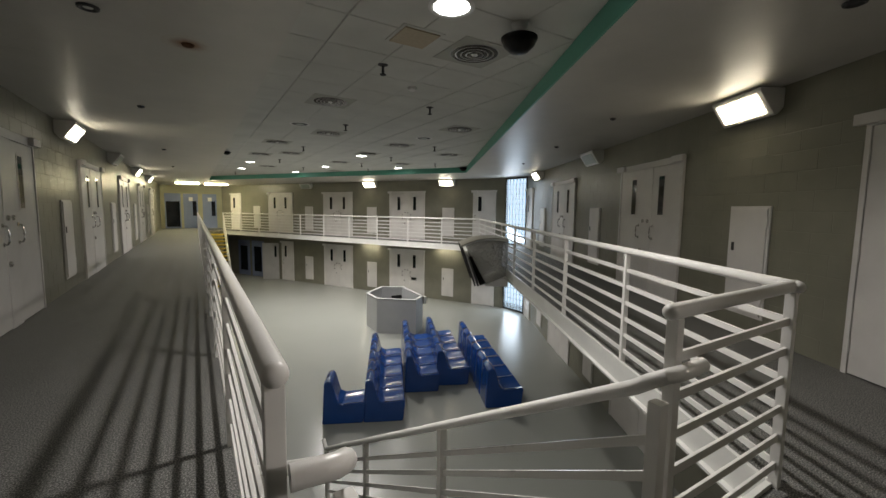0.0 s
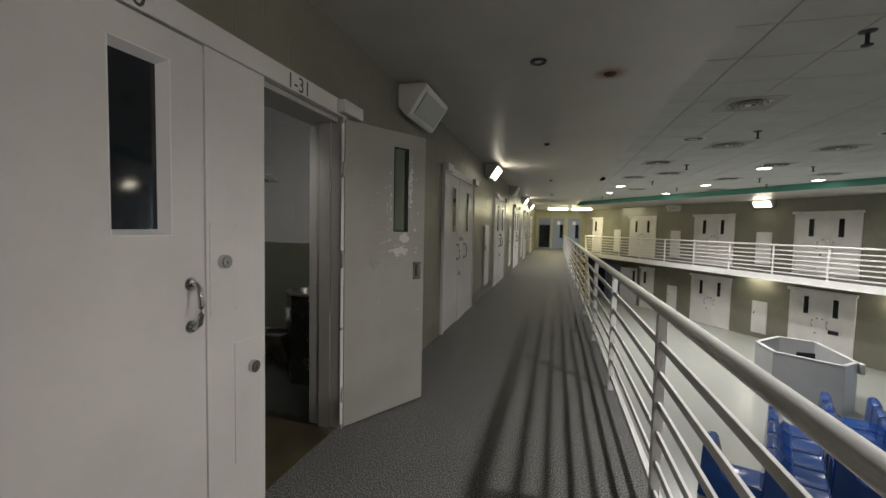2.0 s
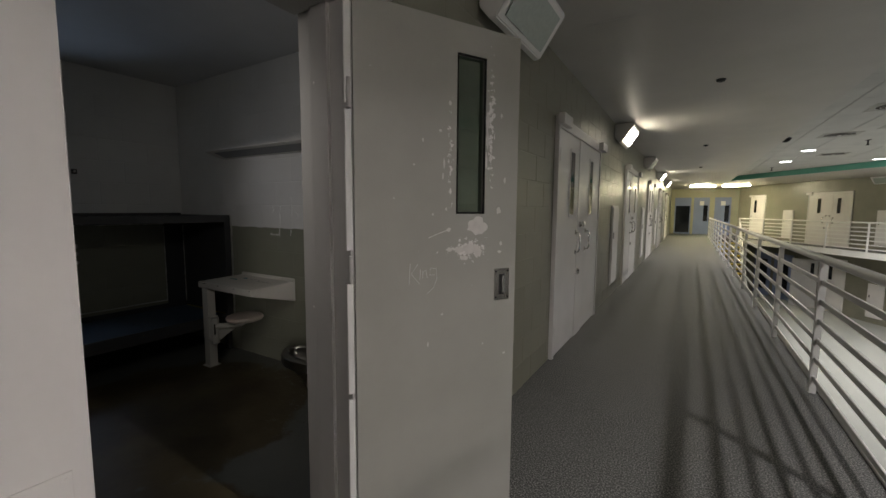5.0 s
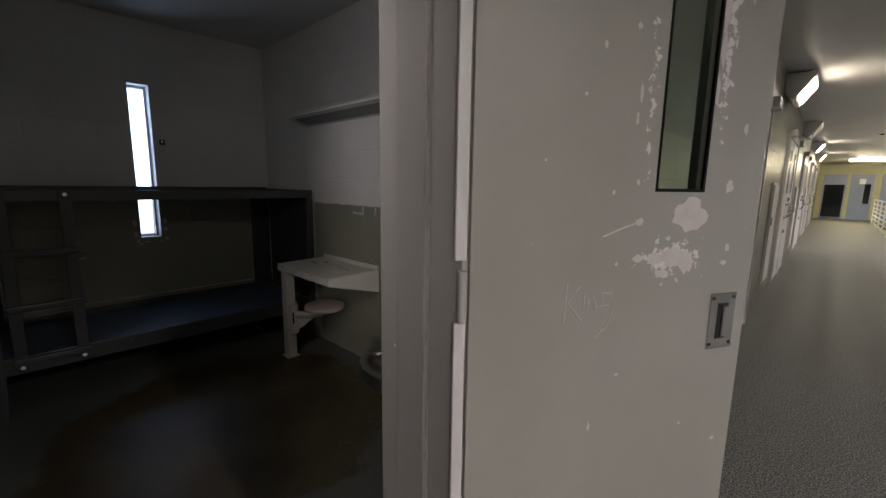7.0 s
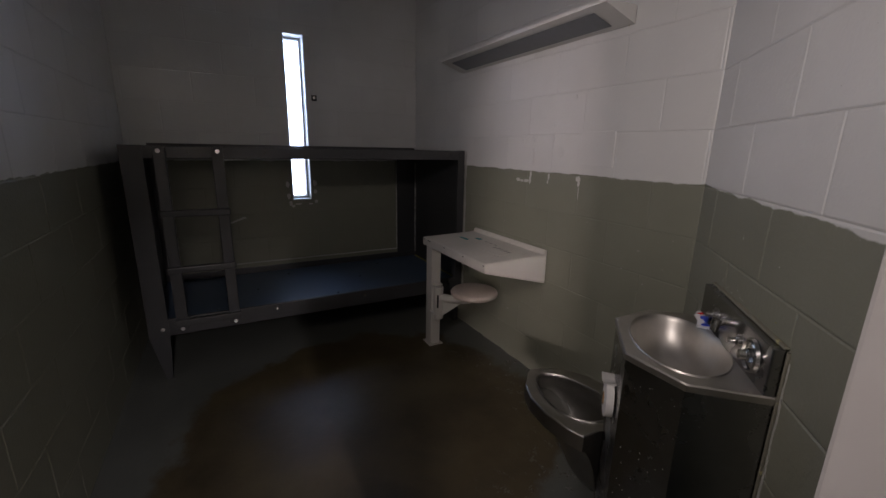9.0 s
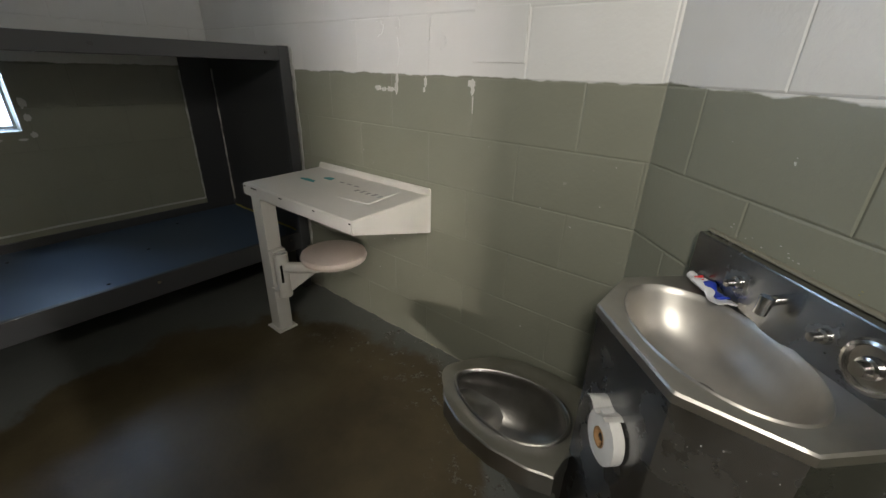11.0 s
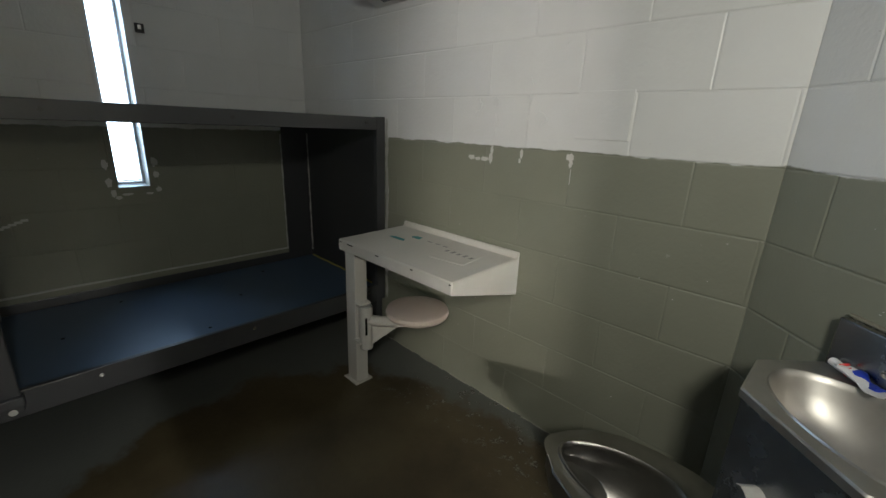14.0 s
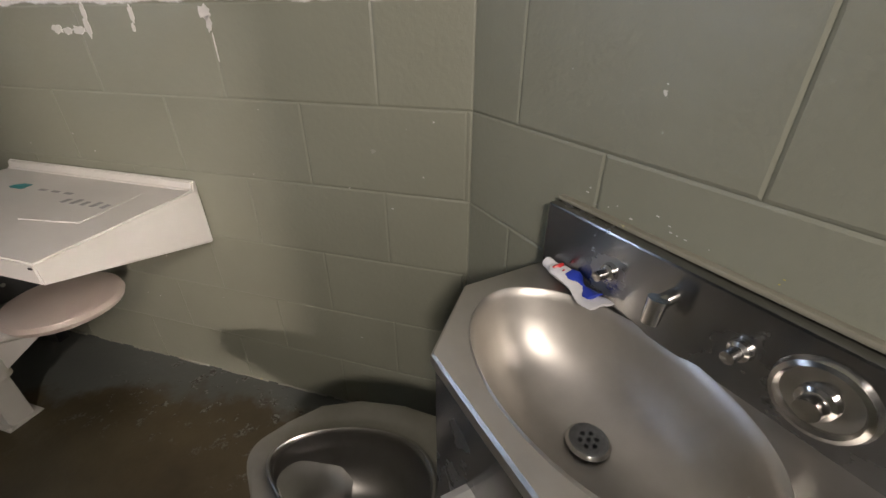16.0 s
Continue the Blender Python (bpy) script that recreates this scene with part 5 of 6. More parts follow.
cell_w = core_wall("wall_cell_window", FW, 2.345, 0, 2.66, 0.2, [slit], M_CELL, "painted block window wall with a narrow slit window")
cell_f = core_wall("wall_cell_front", FF, 1.335, 0, 2.66, 0.012, [(0.13, 0, 0.955, 2.15)], M_CELL, "inside face of the cell's front wall")
# unseen box added behind the corner to keep outside light from leaking in
structure("wall_cell_post", nbox(-1.12, 4.70, -0.1, -0.82, 4.92, 2.7), M_CELL, "unseen filler behind the angled cell wall, added against leaking light", "wall")
PIECES += [(cell_n, courses(2.63, 0, 2.66, [], 0.012)), (cell_d, courses(1.174, 0, 2.66, [], 0.006)), (cell_w, courses(2.165, 0, 2.66, [slit], 0.1))]
PIECES += [(cell_s, courses(3.46, 0, 2.66, [], 0.15)), (cell_f, courses(1.335, 0, 2.66, [(0.13, 0, 0.955, 2.15)], 0.1))]
# slit window
w = empty("window_3", pose(-3.66, 0, 0), "narrow vertical slit window with bright daylight", "window", kind="structure")
bm = nbox(-0.13, 3.553, 0.913, -0.1, 3.566, 2.157)
box(bm, -0.13, 3.676, 0.913, -0.1, 3.689, 2.157)
box(bm, -0.13, 3.566, 0.913, -0.1, 3.676, 0.926)
box(bm, -0.13, 3.566, 2.144, -0.1, 3.676, 2.157)
part("window_frame", bm, M_FRAME, w)
pane = part("pane", nbox(-0.118, 3.566, 0.926, -0.112, 3.676, 2.144), glassy("clear_pane", (0.95, 0.98, 1.0), 0.02), w)
pane.visible_shadow = False
e = empty("window_bracket", pose(-3.654, 3.755, 1.71), "small dark metal bracket on the wall beside the slit window", "bracket")
part("plate", nbox(0, -0.02, -0.022, 0.006, 0.02, 0.022, 0.001), M_DARK, e)
part("stub", nbox(0.006, -0.012, -0.01, 0.03, 0.004, 0.012, 0.002), M_CHROME, e)

# slanted luminaire on the long wall
e = empty("cell_light_fixture", FN, "unlit slanted white steel light fixture on the cell wall", "light")
bm = bmesh.new()
prof = [(0.007, 1.86), (0.19, 1.915), (0.19, 1.93), (0.007, 1.93)]
X0, X1 = -1.03 + 1.42, -1.03 + 2.82
a = [bm.verts.new((X0, y, z)) for y, z in prof]
b = [bm.verts.new((X1, y, z)) for y, z in prof]
bm.faces.new(a)
bm.faces.new(b[::-1])
for k in range(4):
    bm.faces.new((a[k], a[(k + 1) % 4], b[(k + 1) % 4], b[k]))
bmesh.ops.recalc_face_normals(bm, faces=bm.faces[:])
part("housing", bm, M_LAMPBODY, e)
bm = bmesh.new()
sl = lambda y: 1.86 + (y - 0.007) * 0.3005
q = [bm.verts.new((x, y, sl(y) - 0.004)) for x, y in ((X0 + 0.09, 0.04), (X1 - 0.09, 0.04), (X1 - 0.09, 0.155), (X0 + 0.09, 0.155))]
bm.faces.new(q)
part("lens", bm, plain("cell_lens", (0.14, 0.15, 0.17), 0.3), e, "dull grey lens")

# writing desk with swing stool
e = empty("wall_desk", pose(0, 0, 0), "white painted steel wall desk on one square post", "desk")
bm = bmesh.new()
prof = [(4.212, 0.757), (4.212, 0.705), (4.636, 0.592), (4.636, 0.79), (4.622, 0.79), (4.616, 0.765)]
a = [bm.verts.new((-2.575, y, z)) for y, z in prof]
b = [bm.verts.new((-1.825, y, z)) for y, z in prof]
bm.faces.new(a)
bm.faces.new(b[::-1])
for k in range(6):
    bm.faces.new((a[k], a[(k + 1) % 6], b[(k + 1) % 6], b[k]))
bmesh.ops.recalc_face_normals(bm, faces=bm.faces[:])
bmesh.ops.bevel(bm, geom=bm.edges[:], offset=0.004, segments=2, affect="EDGES")
part("desk_top", bm, M_DESK, e, "", True)
part("post", nbox(-2.545, 4.225, 0.006, -2.465, 4.295, 0.7, 0.006), M_DESK, e)
part("base_plate", nbox(-2.562, 4.21, 0.0, -2.448, 4.312, 0.008, 0.002), M_DESK, e)
for x, y in ((-2.456, 4.218), (-2.555, 4.305)):
    part("anchor_bolt", cyl(bmesh.new(), (x, y, 0.008), (x, y, 0.022), 0.009, 8), M_DESK, e)
bm = nbox(-2.10, 4.36, 0.762, -1.93, 4.56, 0.7645)
rot = Matrix.Translation((-2.01, 4.46, 0)) @ pose(0, 0, 0, 0, 0, 8) @ Matrix.Translation((2.01, -4.46, 0))
bmesh.ops.transform(bm, matrix=rot, verts=bm.verts[:])
part("glued_sheet", bm, M_DESK, e, "white painted-over sheet stuck to the top")
for k in range(5):
    part("pencil_mark", nbox(-2.1 + 0.035 * k, 4.45, 0.7646, -2.085 + 0.035 * k, 4.475 + 0.006 * (k % 2), 0.7652), M_GRAPH, e)
for k in range(4):
    part("pencil_mark", nbox(-2.26 + 0.05 * k, 4.5, 0.7628, -2.232 + 0.05 * k, 4.512, 0.7634), M_GRAPH, e)
for x, y, rx, ry in ((-2.39, 4.43, 0.05, 0.018), (-2.34, 4.51, 0.028, 0.025)):
    bm = bmesh.new()
    vs = [bm.verts.new((x + rx * math.cos(t) * (1 + 0.25 * math.sin(3 * t + x)), y + ry * math.sin(t) * (1 + 0.3 * math.cos(2 * t)), 0.7632)) for t in [2 * math.pi * k / 18 for k in range(18)]]
    f = bm.faces.new(vs)
    r = bmesh.ops.extrude_face_region(bm, geom=[f])
    bmesh.ops.translate(bm, vec=(0, 0, 0.0007), verts=[v for v in r["geom"] if isinstance(v, bmesh.types.BMVert)])
    part("teal_mark", bm, M_TEAL, e, "smear of teal paint")
for x, w in ((-2.5, 0.045), (-2.28, 0.02), (-2.05, 0.012), (-1.84, 0.01), (-2.56, 0.012)):
    part("scuff", nbox(x, 4.2095, 0.744, x + w, 4.2118, 0.748), M_BLACK, e, "dark chip on the front edge")
st = empty("swing_stool", pose(0, 0, 0), "round pinkish-white stool on a swing arm from the desk post", "stool")
part("seat", lathe(bmesh.new(), [(0.01, 0.42), (0.13, 0.42), (0.145, 0.428), (0.151, 0.442), (0.146, 0.457), (0.13, 0.464), (0.01, 0.467)], 40, pose(-2.22, 4.41, 0)), M_STOOL, st, "", True)
part("arm", sweep(bmesh.new(), [(-2.43, 4.262, 0.365), (-2.37, 4.30, 0.368), (-2.3, 4.35, 0.374), (-2.25, 4.385, 0.385), (-2.22, 4.41, 0.415)], 0.026, 12), M_DESK, st, "", True)
bm = bmesh.new()
d = Vector((0.75, 0.66, 0)).normalized()
sd = Vector((-d.y, d.x, 0)) * 0.004
pp = [Vector((-2.43, 4.262, 0.355)), Vector((-2.43, 4.262, 0.235)), Vector((-2.43, 4.262, 0.235)) + d * 0.03, Vector((-2.43, 4.262, 0.35)) + d * 0.17]
a = [bm.verts.new(p + sd) for p in pp]
b = [bm.verts.new(p - sd) for p in pp]
bm.faces.new(a)
bm.faces.new(b[::-1])
for k in range(4):
    bm.faces.new((a[k], a[(k + 1) % 4], b[(k + 1) % 4], b[k]))
bmesh.ops.recalc_face_normals(bm, faces=bm.faces[:])
part("gusset", bm, M_DESK, st)
part("pivot_sleeve", cyl(bmesh.new(), (-2.43, 4.262, 0.215), (-2.43, 4.262, 0.437), 0.033, 18), M_DESK, st, "", True)
part("pivot_cap", cyl(bmesh.new(), (-2.43, 4.262, 0.437), (-2.43, 4.262, 0.444), 0.025, 14), M_FRAME, st)
part("pivot_slot", nbox(-2.4005, 4.236, 0.30, -2.3965, 4.246, 0.39), M_BLACK, st)
part("bracket", nbox(-2.47, 4.215, 0.245, -2.42, 4.3, 0.26, 0.002), M_DESK, st)
part("bracket", nbox(-2.468, 4.225, 0.444, -2.43, 4.292, 0.454, 0.002), M_DESK, st)

# steel bunk
bk = empty("steel_bunk", pose(0, 0, 0), "charcoal painted steel bunk with ladder, fixed to the wall", "bunk bed")
XF, XB, YS, YN = -2.78, -3.648, 2.6, 4.632
for nm, z, lip, mat in (("upper_deck", 1.29, 0.065, M_BUNK), ("lower_deck", 0.33, 0.1, M_BUNKPAN)):
    bm = nbox(XB, YS + 0.004, z - 0.006, XF + 0.002, YN - 0.004, z)
    dk = part(nm, bm, mat, bk, "bare steel sleeping pan")
    top = z + 0.035
    part("front_lip", nbox(XF, YS + 0.09, top - lip, XF + 0.022, YN - 0.05, top, 0.004), M_BUNK, dk)
    part("back_lip", nbox(XB, YS + 0.01, z, XB + 0.012, YN - 0.01, z + 0.05, 0.003), M_BUNK, dk)
    for k in range(7):
        y = YS + 0.35 + k * 0.25
        part("drain_hole", cyl(bmesh.new(), (XF - 0.12 - 0.3 * (k % 3), y, z + 0.0004), (XF - 0.12 - 0.3 * (k % 3), y, z + 0.0012), 0.008, 8), M_BLACK, dk)
    for y in (YS + 0.3, 3.28, 3.85, YN - 0.12):
        part("bolt", cyl(bmesh.new(), (XF + 0.022, y, z + 0.004), (XF + 0.027, y, z + 0.004), 0.008, 10), M_CHROME if z < 1 else M_DARK, dk)
for nm, ya, yb, yf in (("head_panel", YN - 0.008, YN, YN - 0.055), ("foot_panel", YS, YS + 0.008, YS + 0.1)):
    bm = nbox(XB, ya, 0.3 if nm == "head_panel" else 0.3, XF, yb, 1.325)
    pn = part(nm, bm, M_BUNK, bk)
    y0, y1 = min(ya, yf), max(yb, yf)
    part("front_flange", nbox(XF, y0, 0.27, XF + 0.024, y1, 1.328, 0.003), M_BUNK, pn)
    part("back_flange", nbox(XB, y0 if nm == "foot_panel" else 4.452, 0.36, XB + 0.01, y1, 1.28, 0.002), M_BUNK, pn)
bm = bmesh.new()
lp = [(YS, 0.27), (YS + 0.1, 0.27), (YS + 0.085, 0.0), (YS + 0.055, 0.0)]
a = [bm.verts.new((XF + 0.022, y, z)) for y, z in lp]
b = [bm.verts.new((XF + 0.0, y, z)) for y, z in lp]
bm.faces.new(a)
bm.faces.new(b[::-1])
for k in range(4):
    bm.faces.new((a[k], a[(k + 1) % 4], b[(k + 1) % 4], b[k]))
bmesh.ops.recalc_face_normals(bm, faces=bm.faces[:])
part("leg", bm, M_BUNK, bk)
part("leg", nbox(XF - 0.05, YN - 0.06, 0, XF + 0.02, YN - 0.02, 0.27, 0.003), M_BUNK, bk)
lad = part("ladder", nbox(XF + 0.024, 2.742, 0.3, XF + 0.05, 2.8, 1.32, 0.004), M_BUNK, bk, "ladder frame on the bunk's front")
part("stile", nbox(XF + 0.024, 3.01, 0.3, XF + 0.05, 3.068, 1.32, 0.004), M_BUNK, lad)
for z in (0.97, 0.655, 0.345):
    part("rung", nbox(XF + 0.03, 2.735, z - 0.018, XF + 0.066, 3.075, z + 0.018, 0.006), M_BUNK, lad)
for y in (2.77, 3.04):
    for z in (1.3, 0.31):
        part("bolt", cyl(bmesh.new(), (XF + 0.05, y, z), (XF + 0.057, y, z), 0.012, 10), M_CHROME, lad)
part("bolt", cyl(bmesh.new(), (XF + 0.024, 2.67, 0.31), (XF + 0.03, 2.67, 0.31), 0.011, 10), M_CHROME, bk)
for p, q2, r in (((XB + 0.003, YS + 0.1, 0.415), (XB + 0.003, 4.448, 0.415), 0.0055), ((XB + 0.003, 4.446, 0.41), (XB + 0.003, 4.446, 1.2), 0.0055), ((XB + 0.003, YS + 0.11, 0.415), (XB + 0.003, YS + 0.11, 1.2), 0.0055), ((XB + 0.035, YN - 0.011, 0.38), (XB + 0.035, YN - 0.011, 1.21), 0.005)):
    n = 14
    pts = [Vector(p).lerp(Vector(q2), k / n) + Vector((0, 0.0015 * math.sin(k * 2.3), 0.0015 * math.sin(k * 1.7))) for k in range(n + 1)]
    part("caulk_bead", sweep(bmesh.new(), pts, r, 6), M_CAULKPALE, bk, "uneven pale caulk line")

cb = random.Random(31)
for k in range(15):
    bm = ragged(bmesh.new(), 1.722 + cb.uniform(-0.003, 0.003), 0.33 + 0.068 * k, cb.uniform(0.018, 0.03), cb.uniform(0.09, 0.12), 0.001, 0.0045, 300 + k)
    bmesh.ops.transform(bm, matrix=FN, verts=bm.verts[:])
    part("caulk_smear", bm, M_CAULKPALE, bk, "pale caulk smeared between bunk and wall")
pts = [Vector((XB + 0.04 + 0.052 * k, YN - 0.012, 0.337 + 0.002 * math.sin(k * 2.1))) for k in range(15)]
part("caulk_bead", sweep(bmesh.new(), pts, 0.005, 6), M_CRUMB, bk, "yellow caulk line at the pan's end")

# steel basin and toilet unit across the corner; u along the angled wall, n out from it
UN = Matrix(((0.707, -0.707, 0, -1.03), (-0.707, -0.707, 0, 4.645), (0, 0, 1, 0), (0, 0, 0, 1)))
OUT = [(0.29, 0.007), (0.29, 0.185), (0.4, 0.3), (0.645, 0.3), (0.765, 0.185), (0.765, 0.007)]
unit = empty("basin_toilet_unit", UN, "worn brushed stainless steel prison basin and toilet unit", "basin")
bm = bmesh.new()
prism(bm, OUT, 0.0, 0.79)
bmesh.ops.delete(bm, geom=[f for f in bm.faces if f.calc_center_median().z > 0.785 and abs(f.normal.z) > 0.9], context="FACES_ONLY")
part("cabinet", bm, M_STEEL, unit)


def outline(cx, cy, ang, pts):
    d = Vector((math.cos(ang), math.sin(ang)))
    best = None
    for i in range(len(pts)):
        a, b = Vector(pts[i]), Vector(pts[(i + 1) % len(pts)])
        e1 = b - a
        den = d.x * e1.y - d.y * e1.x
        if abs(den) < 1e-9:
            continue
        w = a - Vector((cx, cy))
        t = (w.x * e1.y - w.y * e1.x) / den
        s = (w.x * d.y - w.y * d.x) / den
        if t > 0 and -1e-6 <= s <= 1 + 1e-6 and (best is None or t < best):
            best = t
    return best


def dish(cx, cy, pts, rx, ry, rings, ztop, grow=0.012, seg=64, drop=0.02, taper=0.0):
    """A plate with the given outline and a rounded hollow pressed into it. rings: (share of the radius, depth)."""
    bm = bmesh.new()
    angs = sorted({2 * math.pi * k / seg for k in range(seg)} | {math.atan2(y - cy, x - cx) % (2 * math.pi) for x, y in pts})
    loops = []
    for extra, z in ((grow, ztop - drop), (grow, ztop - 0.004), (grow - 0.004, ztop)):
        loop = []
        for a in angs:
            t = outline(cx, cy, a, pts) + extra
            loop.append(bm.verts.new((cx + t * math.cos(a), cy + t * math.sin(a), z)))
        loops.append(loop)
    for share, z in rings:
        loop = []
        for a in angs:
            k = 1 - taper * math.cos(a)
            loop.append(bm.verts.new((cx + rx * share * math.cos(a), cy + ry * share * k * math.sin(a), ztop + z)))
        loops.append(loop)
    m = len(angs)
    for a, b in zip(loops, loops[1:]):
        for k in range(m):
            bm.faces.new((a[k], a[(k + 1) % m], b[(k + 1) % m], b[k]))
    bm.faces.new(loops[-1])
    bmesh.ops.recalc_face_normals(bm, faces=bm.faces[:])
    return bm


bm = dish(0.527, 0.152, OUT, 0.196, 0.122, [(1.03, 0.0), (1.015, 0.004), (1.0, 0.002), (0.97, -0.012), (0.93, -0.035), (0.84, -0.07), (0.68, -0.1), (0.45, -0.118), (0.2, -0.126), (0.05, -0.128)], 0.81, 0.006)
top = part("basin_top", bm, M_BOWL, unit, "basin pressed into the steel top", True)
bm = lathe(bmesh.new(), [(0.004, 0.003), (0.018, 0.003), (0.026, 0.004), (0.03, 0.0)], 22, pose(0.53, 0.138, 0.6875))
dr = part("drain", bm, M_CHROME, top, "perforated drain", True)
for k in range(7):
    a = 2 * math.pi * k / 6
    rr = 0 if k == 6 else 0.011
    part("drain_hole", cyl(bmesh.new(), (0.53 + rr * math.cos(a), 0.138 + rr * math.sin(a), 0.69), (0.53 + rr * math.cos(a), 0.138 + rr * math.sin(a), 0.6913), 0.0032, 8), M_BLACK, dr)
bm = nbox(0.288, 0.007, 0.805, 0.767, 0.032, 0.925, 0.004)
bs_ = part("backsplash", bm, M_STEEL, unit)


def button(u, z, r=0.013):
    p = lathe(bmesh.new(), [(0.003, 0.03), (r * 0.62, 0.029), (r * 0.66, 0.012), (r * 1.0, 0.009), (r * 1.15, 0.0)], 18, pose(u, 0.032, z, -90, 0, 0))
    part("push_button", p, M_CHROME, bs_, "chrome push button", True)


button(0.428, 0.868, 0.012)
button(0.608, 0.868, 0.012)
bm = cyl(sweep(bmesh.new(), [(0.521, 0.03, 0.884), (0.521, 0.046, 0.883), (0.521, 0.06, 0.878)], 0.0095, 14), (0.521, 0.061, 0.89), (0.521, 0.066, 0.856), 0.0125, 18, 0.0105)
part("spout", bm, M_CHROME, bs_, "chrome water spout", True)
bm = lathe(bmesh.new(), [(0.003, 0.03), (0.011, 0.029), (0.0125, 0.014), (0.017, 0.012), (0.018, 0.004), (0.033, 0.003), (0.036, 0.009), (0.041, 0.007), (0.044, 0.0)], 30, pose(0.681, 0.032, 0.865, -90, 0, 0))
part("flush_valve", bm, M_CHROME, bs_, "large round flush button", True)
# seam of caulk round the unit
part("caulk_ledge", nbox(0.288, 0.001, 0.9255, 0.767, 0.014, 0.9325, 0.003), M_LEDGE, unit, "yellowed caulk ledge")
for u in (0.2805, 0.768):
    part("caulk_bead", nbox(u, 0.001, 0.02, u + 0.0065, 0.008, 0.922, 0.003), M_LEDGE, unit, "rough yellowed caulk")
fl = random.Random(12)
FACET = Matrix(((0.722, 0.692, 0, 0.645), (-0.692, 0.722, 0, 0.3), (0, 0, 1, 0), (0, 0, 0, 1)))
for k in range(30):
    u, z = fl.uniform(0.015, 0.15), fl.uniform(0.12, 0.77)
    w = fl.uniform(0.0012, 0.003)
    bm = nbox(u, -0.0004, z, u + w, 0.0006, z + w * fl.uniform(0.6, 1.6))
    bmesh.ops.transform(bm, matrix=FACET, verts=bm.verts[:])
    part("paint_fleck", bm, M_SCRATCH, unit)
for k in range(16):
    part("caulk_smear", ragged(bmesh.new(), 0.779 + fl.uniform(-0.003, 0.004), 0.08 + 0.053 * k, fl.uniform(0.003, 0.009), fl.uniform(0.05, 0.085), 0.001, 0.003, 200 + k), M_CAULKPALE, unit)
# toilet bowl, out of the slanted side
bowl_m = UN.inverted() @ wall_frame(-0.958, 4.205, -1, 0)
tb = bmesh.new()
outl = [(0.0, 0.15), (0.06, 0.168), (0.16, 0.175), (0.26, 0.16), (0.34, 0.12), (0.39, 0.06), (0.405, 0.0), (0.39, -0.06), (0.34, -0.12), (0.26, -0.16), (0.16, -0.175), (0.06, -0.168), (0.0, -0.15)]
tb = dish(0.2, 0.012, outl, 0.172, 0.108, [(1.3, -0.001), (1.1, -0.003), (1.05, -0.001), (1.03, 0.003), (1.0, 0.004), (0.975, 0.0), (0.965, -0.008), (0.97, -0.016), (1.05, -0.018), (1.07, -0.03), (1.0, -0.07), (0.86, -0.11), (0.7, -0.14), (0.5, -0.158), (0.25, -0.168), (0.05, -0.17)], 0.393, 0.004, 64, 0.062, 0.22)
bmesh.ops.transform(tb, matrix=bowl_m, verts=tb.verts[:])
part("toilet_rim", tb, M_TOILET, unit, "seatless steel toilet bowl", True)
tb = bmesh.new()
rings = []
for z, k, sh in ((0.334, 0.99, 0.0), (0.318, 0.86, -0.02), (0.28, 0.7, -0.05), (0.22, 0.52, -0.08), (0.15, 0.42, -0.1), (0.11, 0.3, -0.11)):
    rings.append([tb.verts.new((max(0.001, 0.2 + sh + (x - 0.2) * k) if x > 0 else 0.0, y * k, z)) for x, y in outl])
for a, b in zip(rings, rings[1:]):
    for k in range(len(outl)):
        k2 = (k + 1) % len(outl)
        tb.faces.new((a[k], a[k2], b[k2], b[k]))
tb.faces.new(rings[-1])
bmesh.ops.recalc_face_normals(tb, faces=tb.faces[:])
bmesh.ops.transform(tb, matrix=bowl_m, verts=tb.verts[:])
part("toilet_shell", tb, M_TOILET, unit, "", True)
# paper roll on the slanted side
e = empty("toilet_roll", UN @ Matrix.Translation((0.54, 0.316, 0.597)), "nearly used toilet paper roll on the steel unit's side", "toilet paper")
roll = bmesh.new()
pr = [(0.02, -0.012), (0.05, -0.011), (0.05, 0.011), (0.02, 0.014), (0.0195, 0.0)]
rg = [[roll.verts.new((r * math.cos(a), y, r * math.sin(a) * 1.12)) for r, y in pr] for a in [2 * math.pi * k / 28 for k in range(28)]]
for a, b in zip(rg, rg[1:] + rg[:1]):
    for k in range(5):
        roll.faces.new((a[k], a[(k + 1) % 5], b[(k + 1) % 5], b[k]))
bmesh.ops.recalc_face_normals(roll, faces=roll.faces[:])
part("paper", roll, M_PAPER, e, "", True)
core = bmesh.new()
pr = [(0.0165, -0.0135), (0.0193, -0.0135), (0.0193, 0.0145), (0.0165, 0.0145)]
rg = [[core.verts.new((r * math.cos(a), y, r * math.sin(a) * 1.12)) for r, y in pr] for a in [2 * math.pi * k / 20 for k in range(20)]]
for a, b in zip(rg, rg[1:] + rg[:1]):
    for k in range(4):
        core.faces.new((a[k], a[(k + 1) % 4], b[(k + 1) % 4], b[k]))
bmesh.ops.recalc_face_normals(core, faces=core.faces[:])
part("cardboard_core", core, M_CARD, e, "", True)
part("spindle", cyl(bmesh.new(), (0, -0.018, 0), (0, 0.009, 0), 0.008, 10), M_STEEL, e)
tail = bmesh.new()
prev = None
for k in range(8):
    x, z = 0.02 - 0.004 * k + 0.006 * math.sin(k), 0.056 + 0.004 * math.sin(k * 1.4)
    cur = [tail.verts.new((0.02 - 0.011 * k, -0.022, z)), tail.verts.new((0.02 - 0.011 * k, 0.022, z + 0.004 * math.cos(k)))]
    if prev:
        tail.faces.new((prev[0], prev[1], cur[1], cur[0]))
    prev = cur
bmesh.ops.solidify(tail, geom=tail.faces[:], thickness=0.0015)
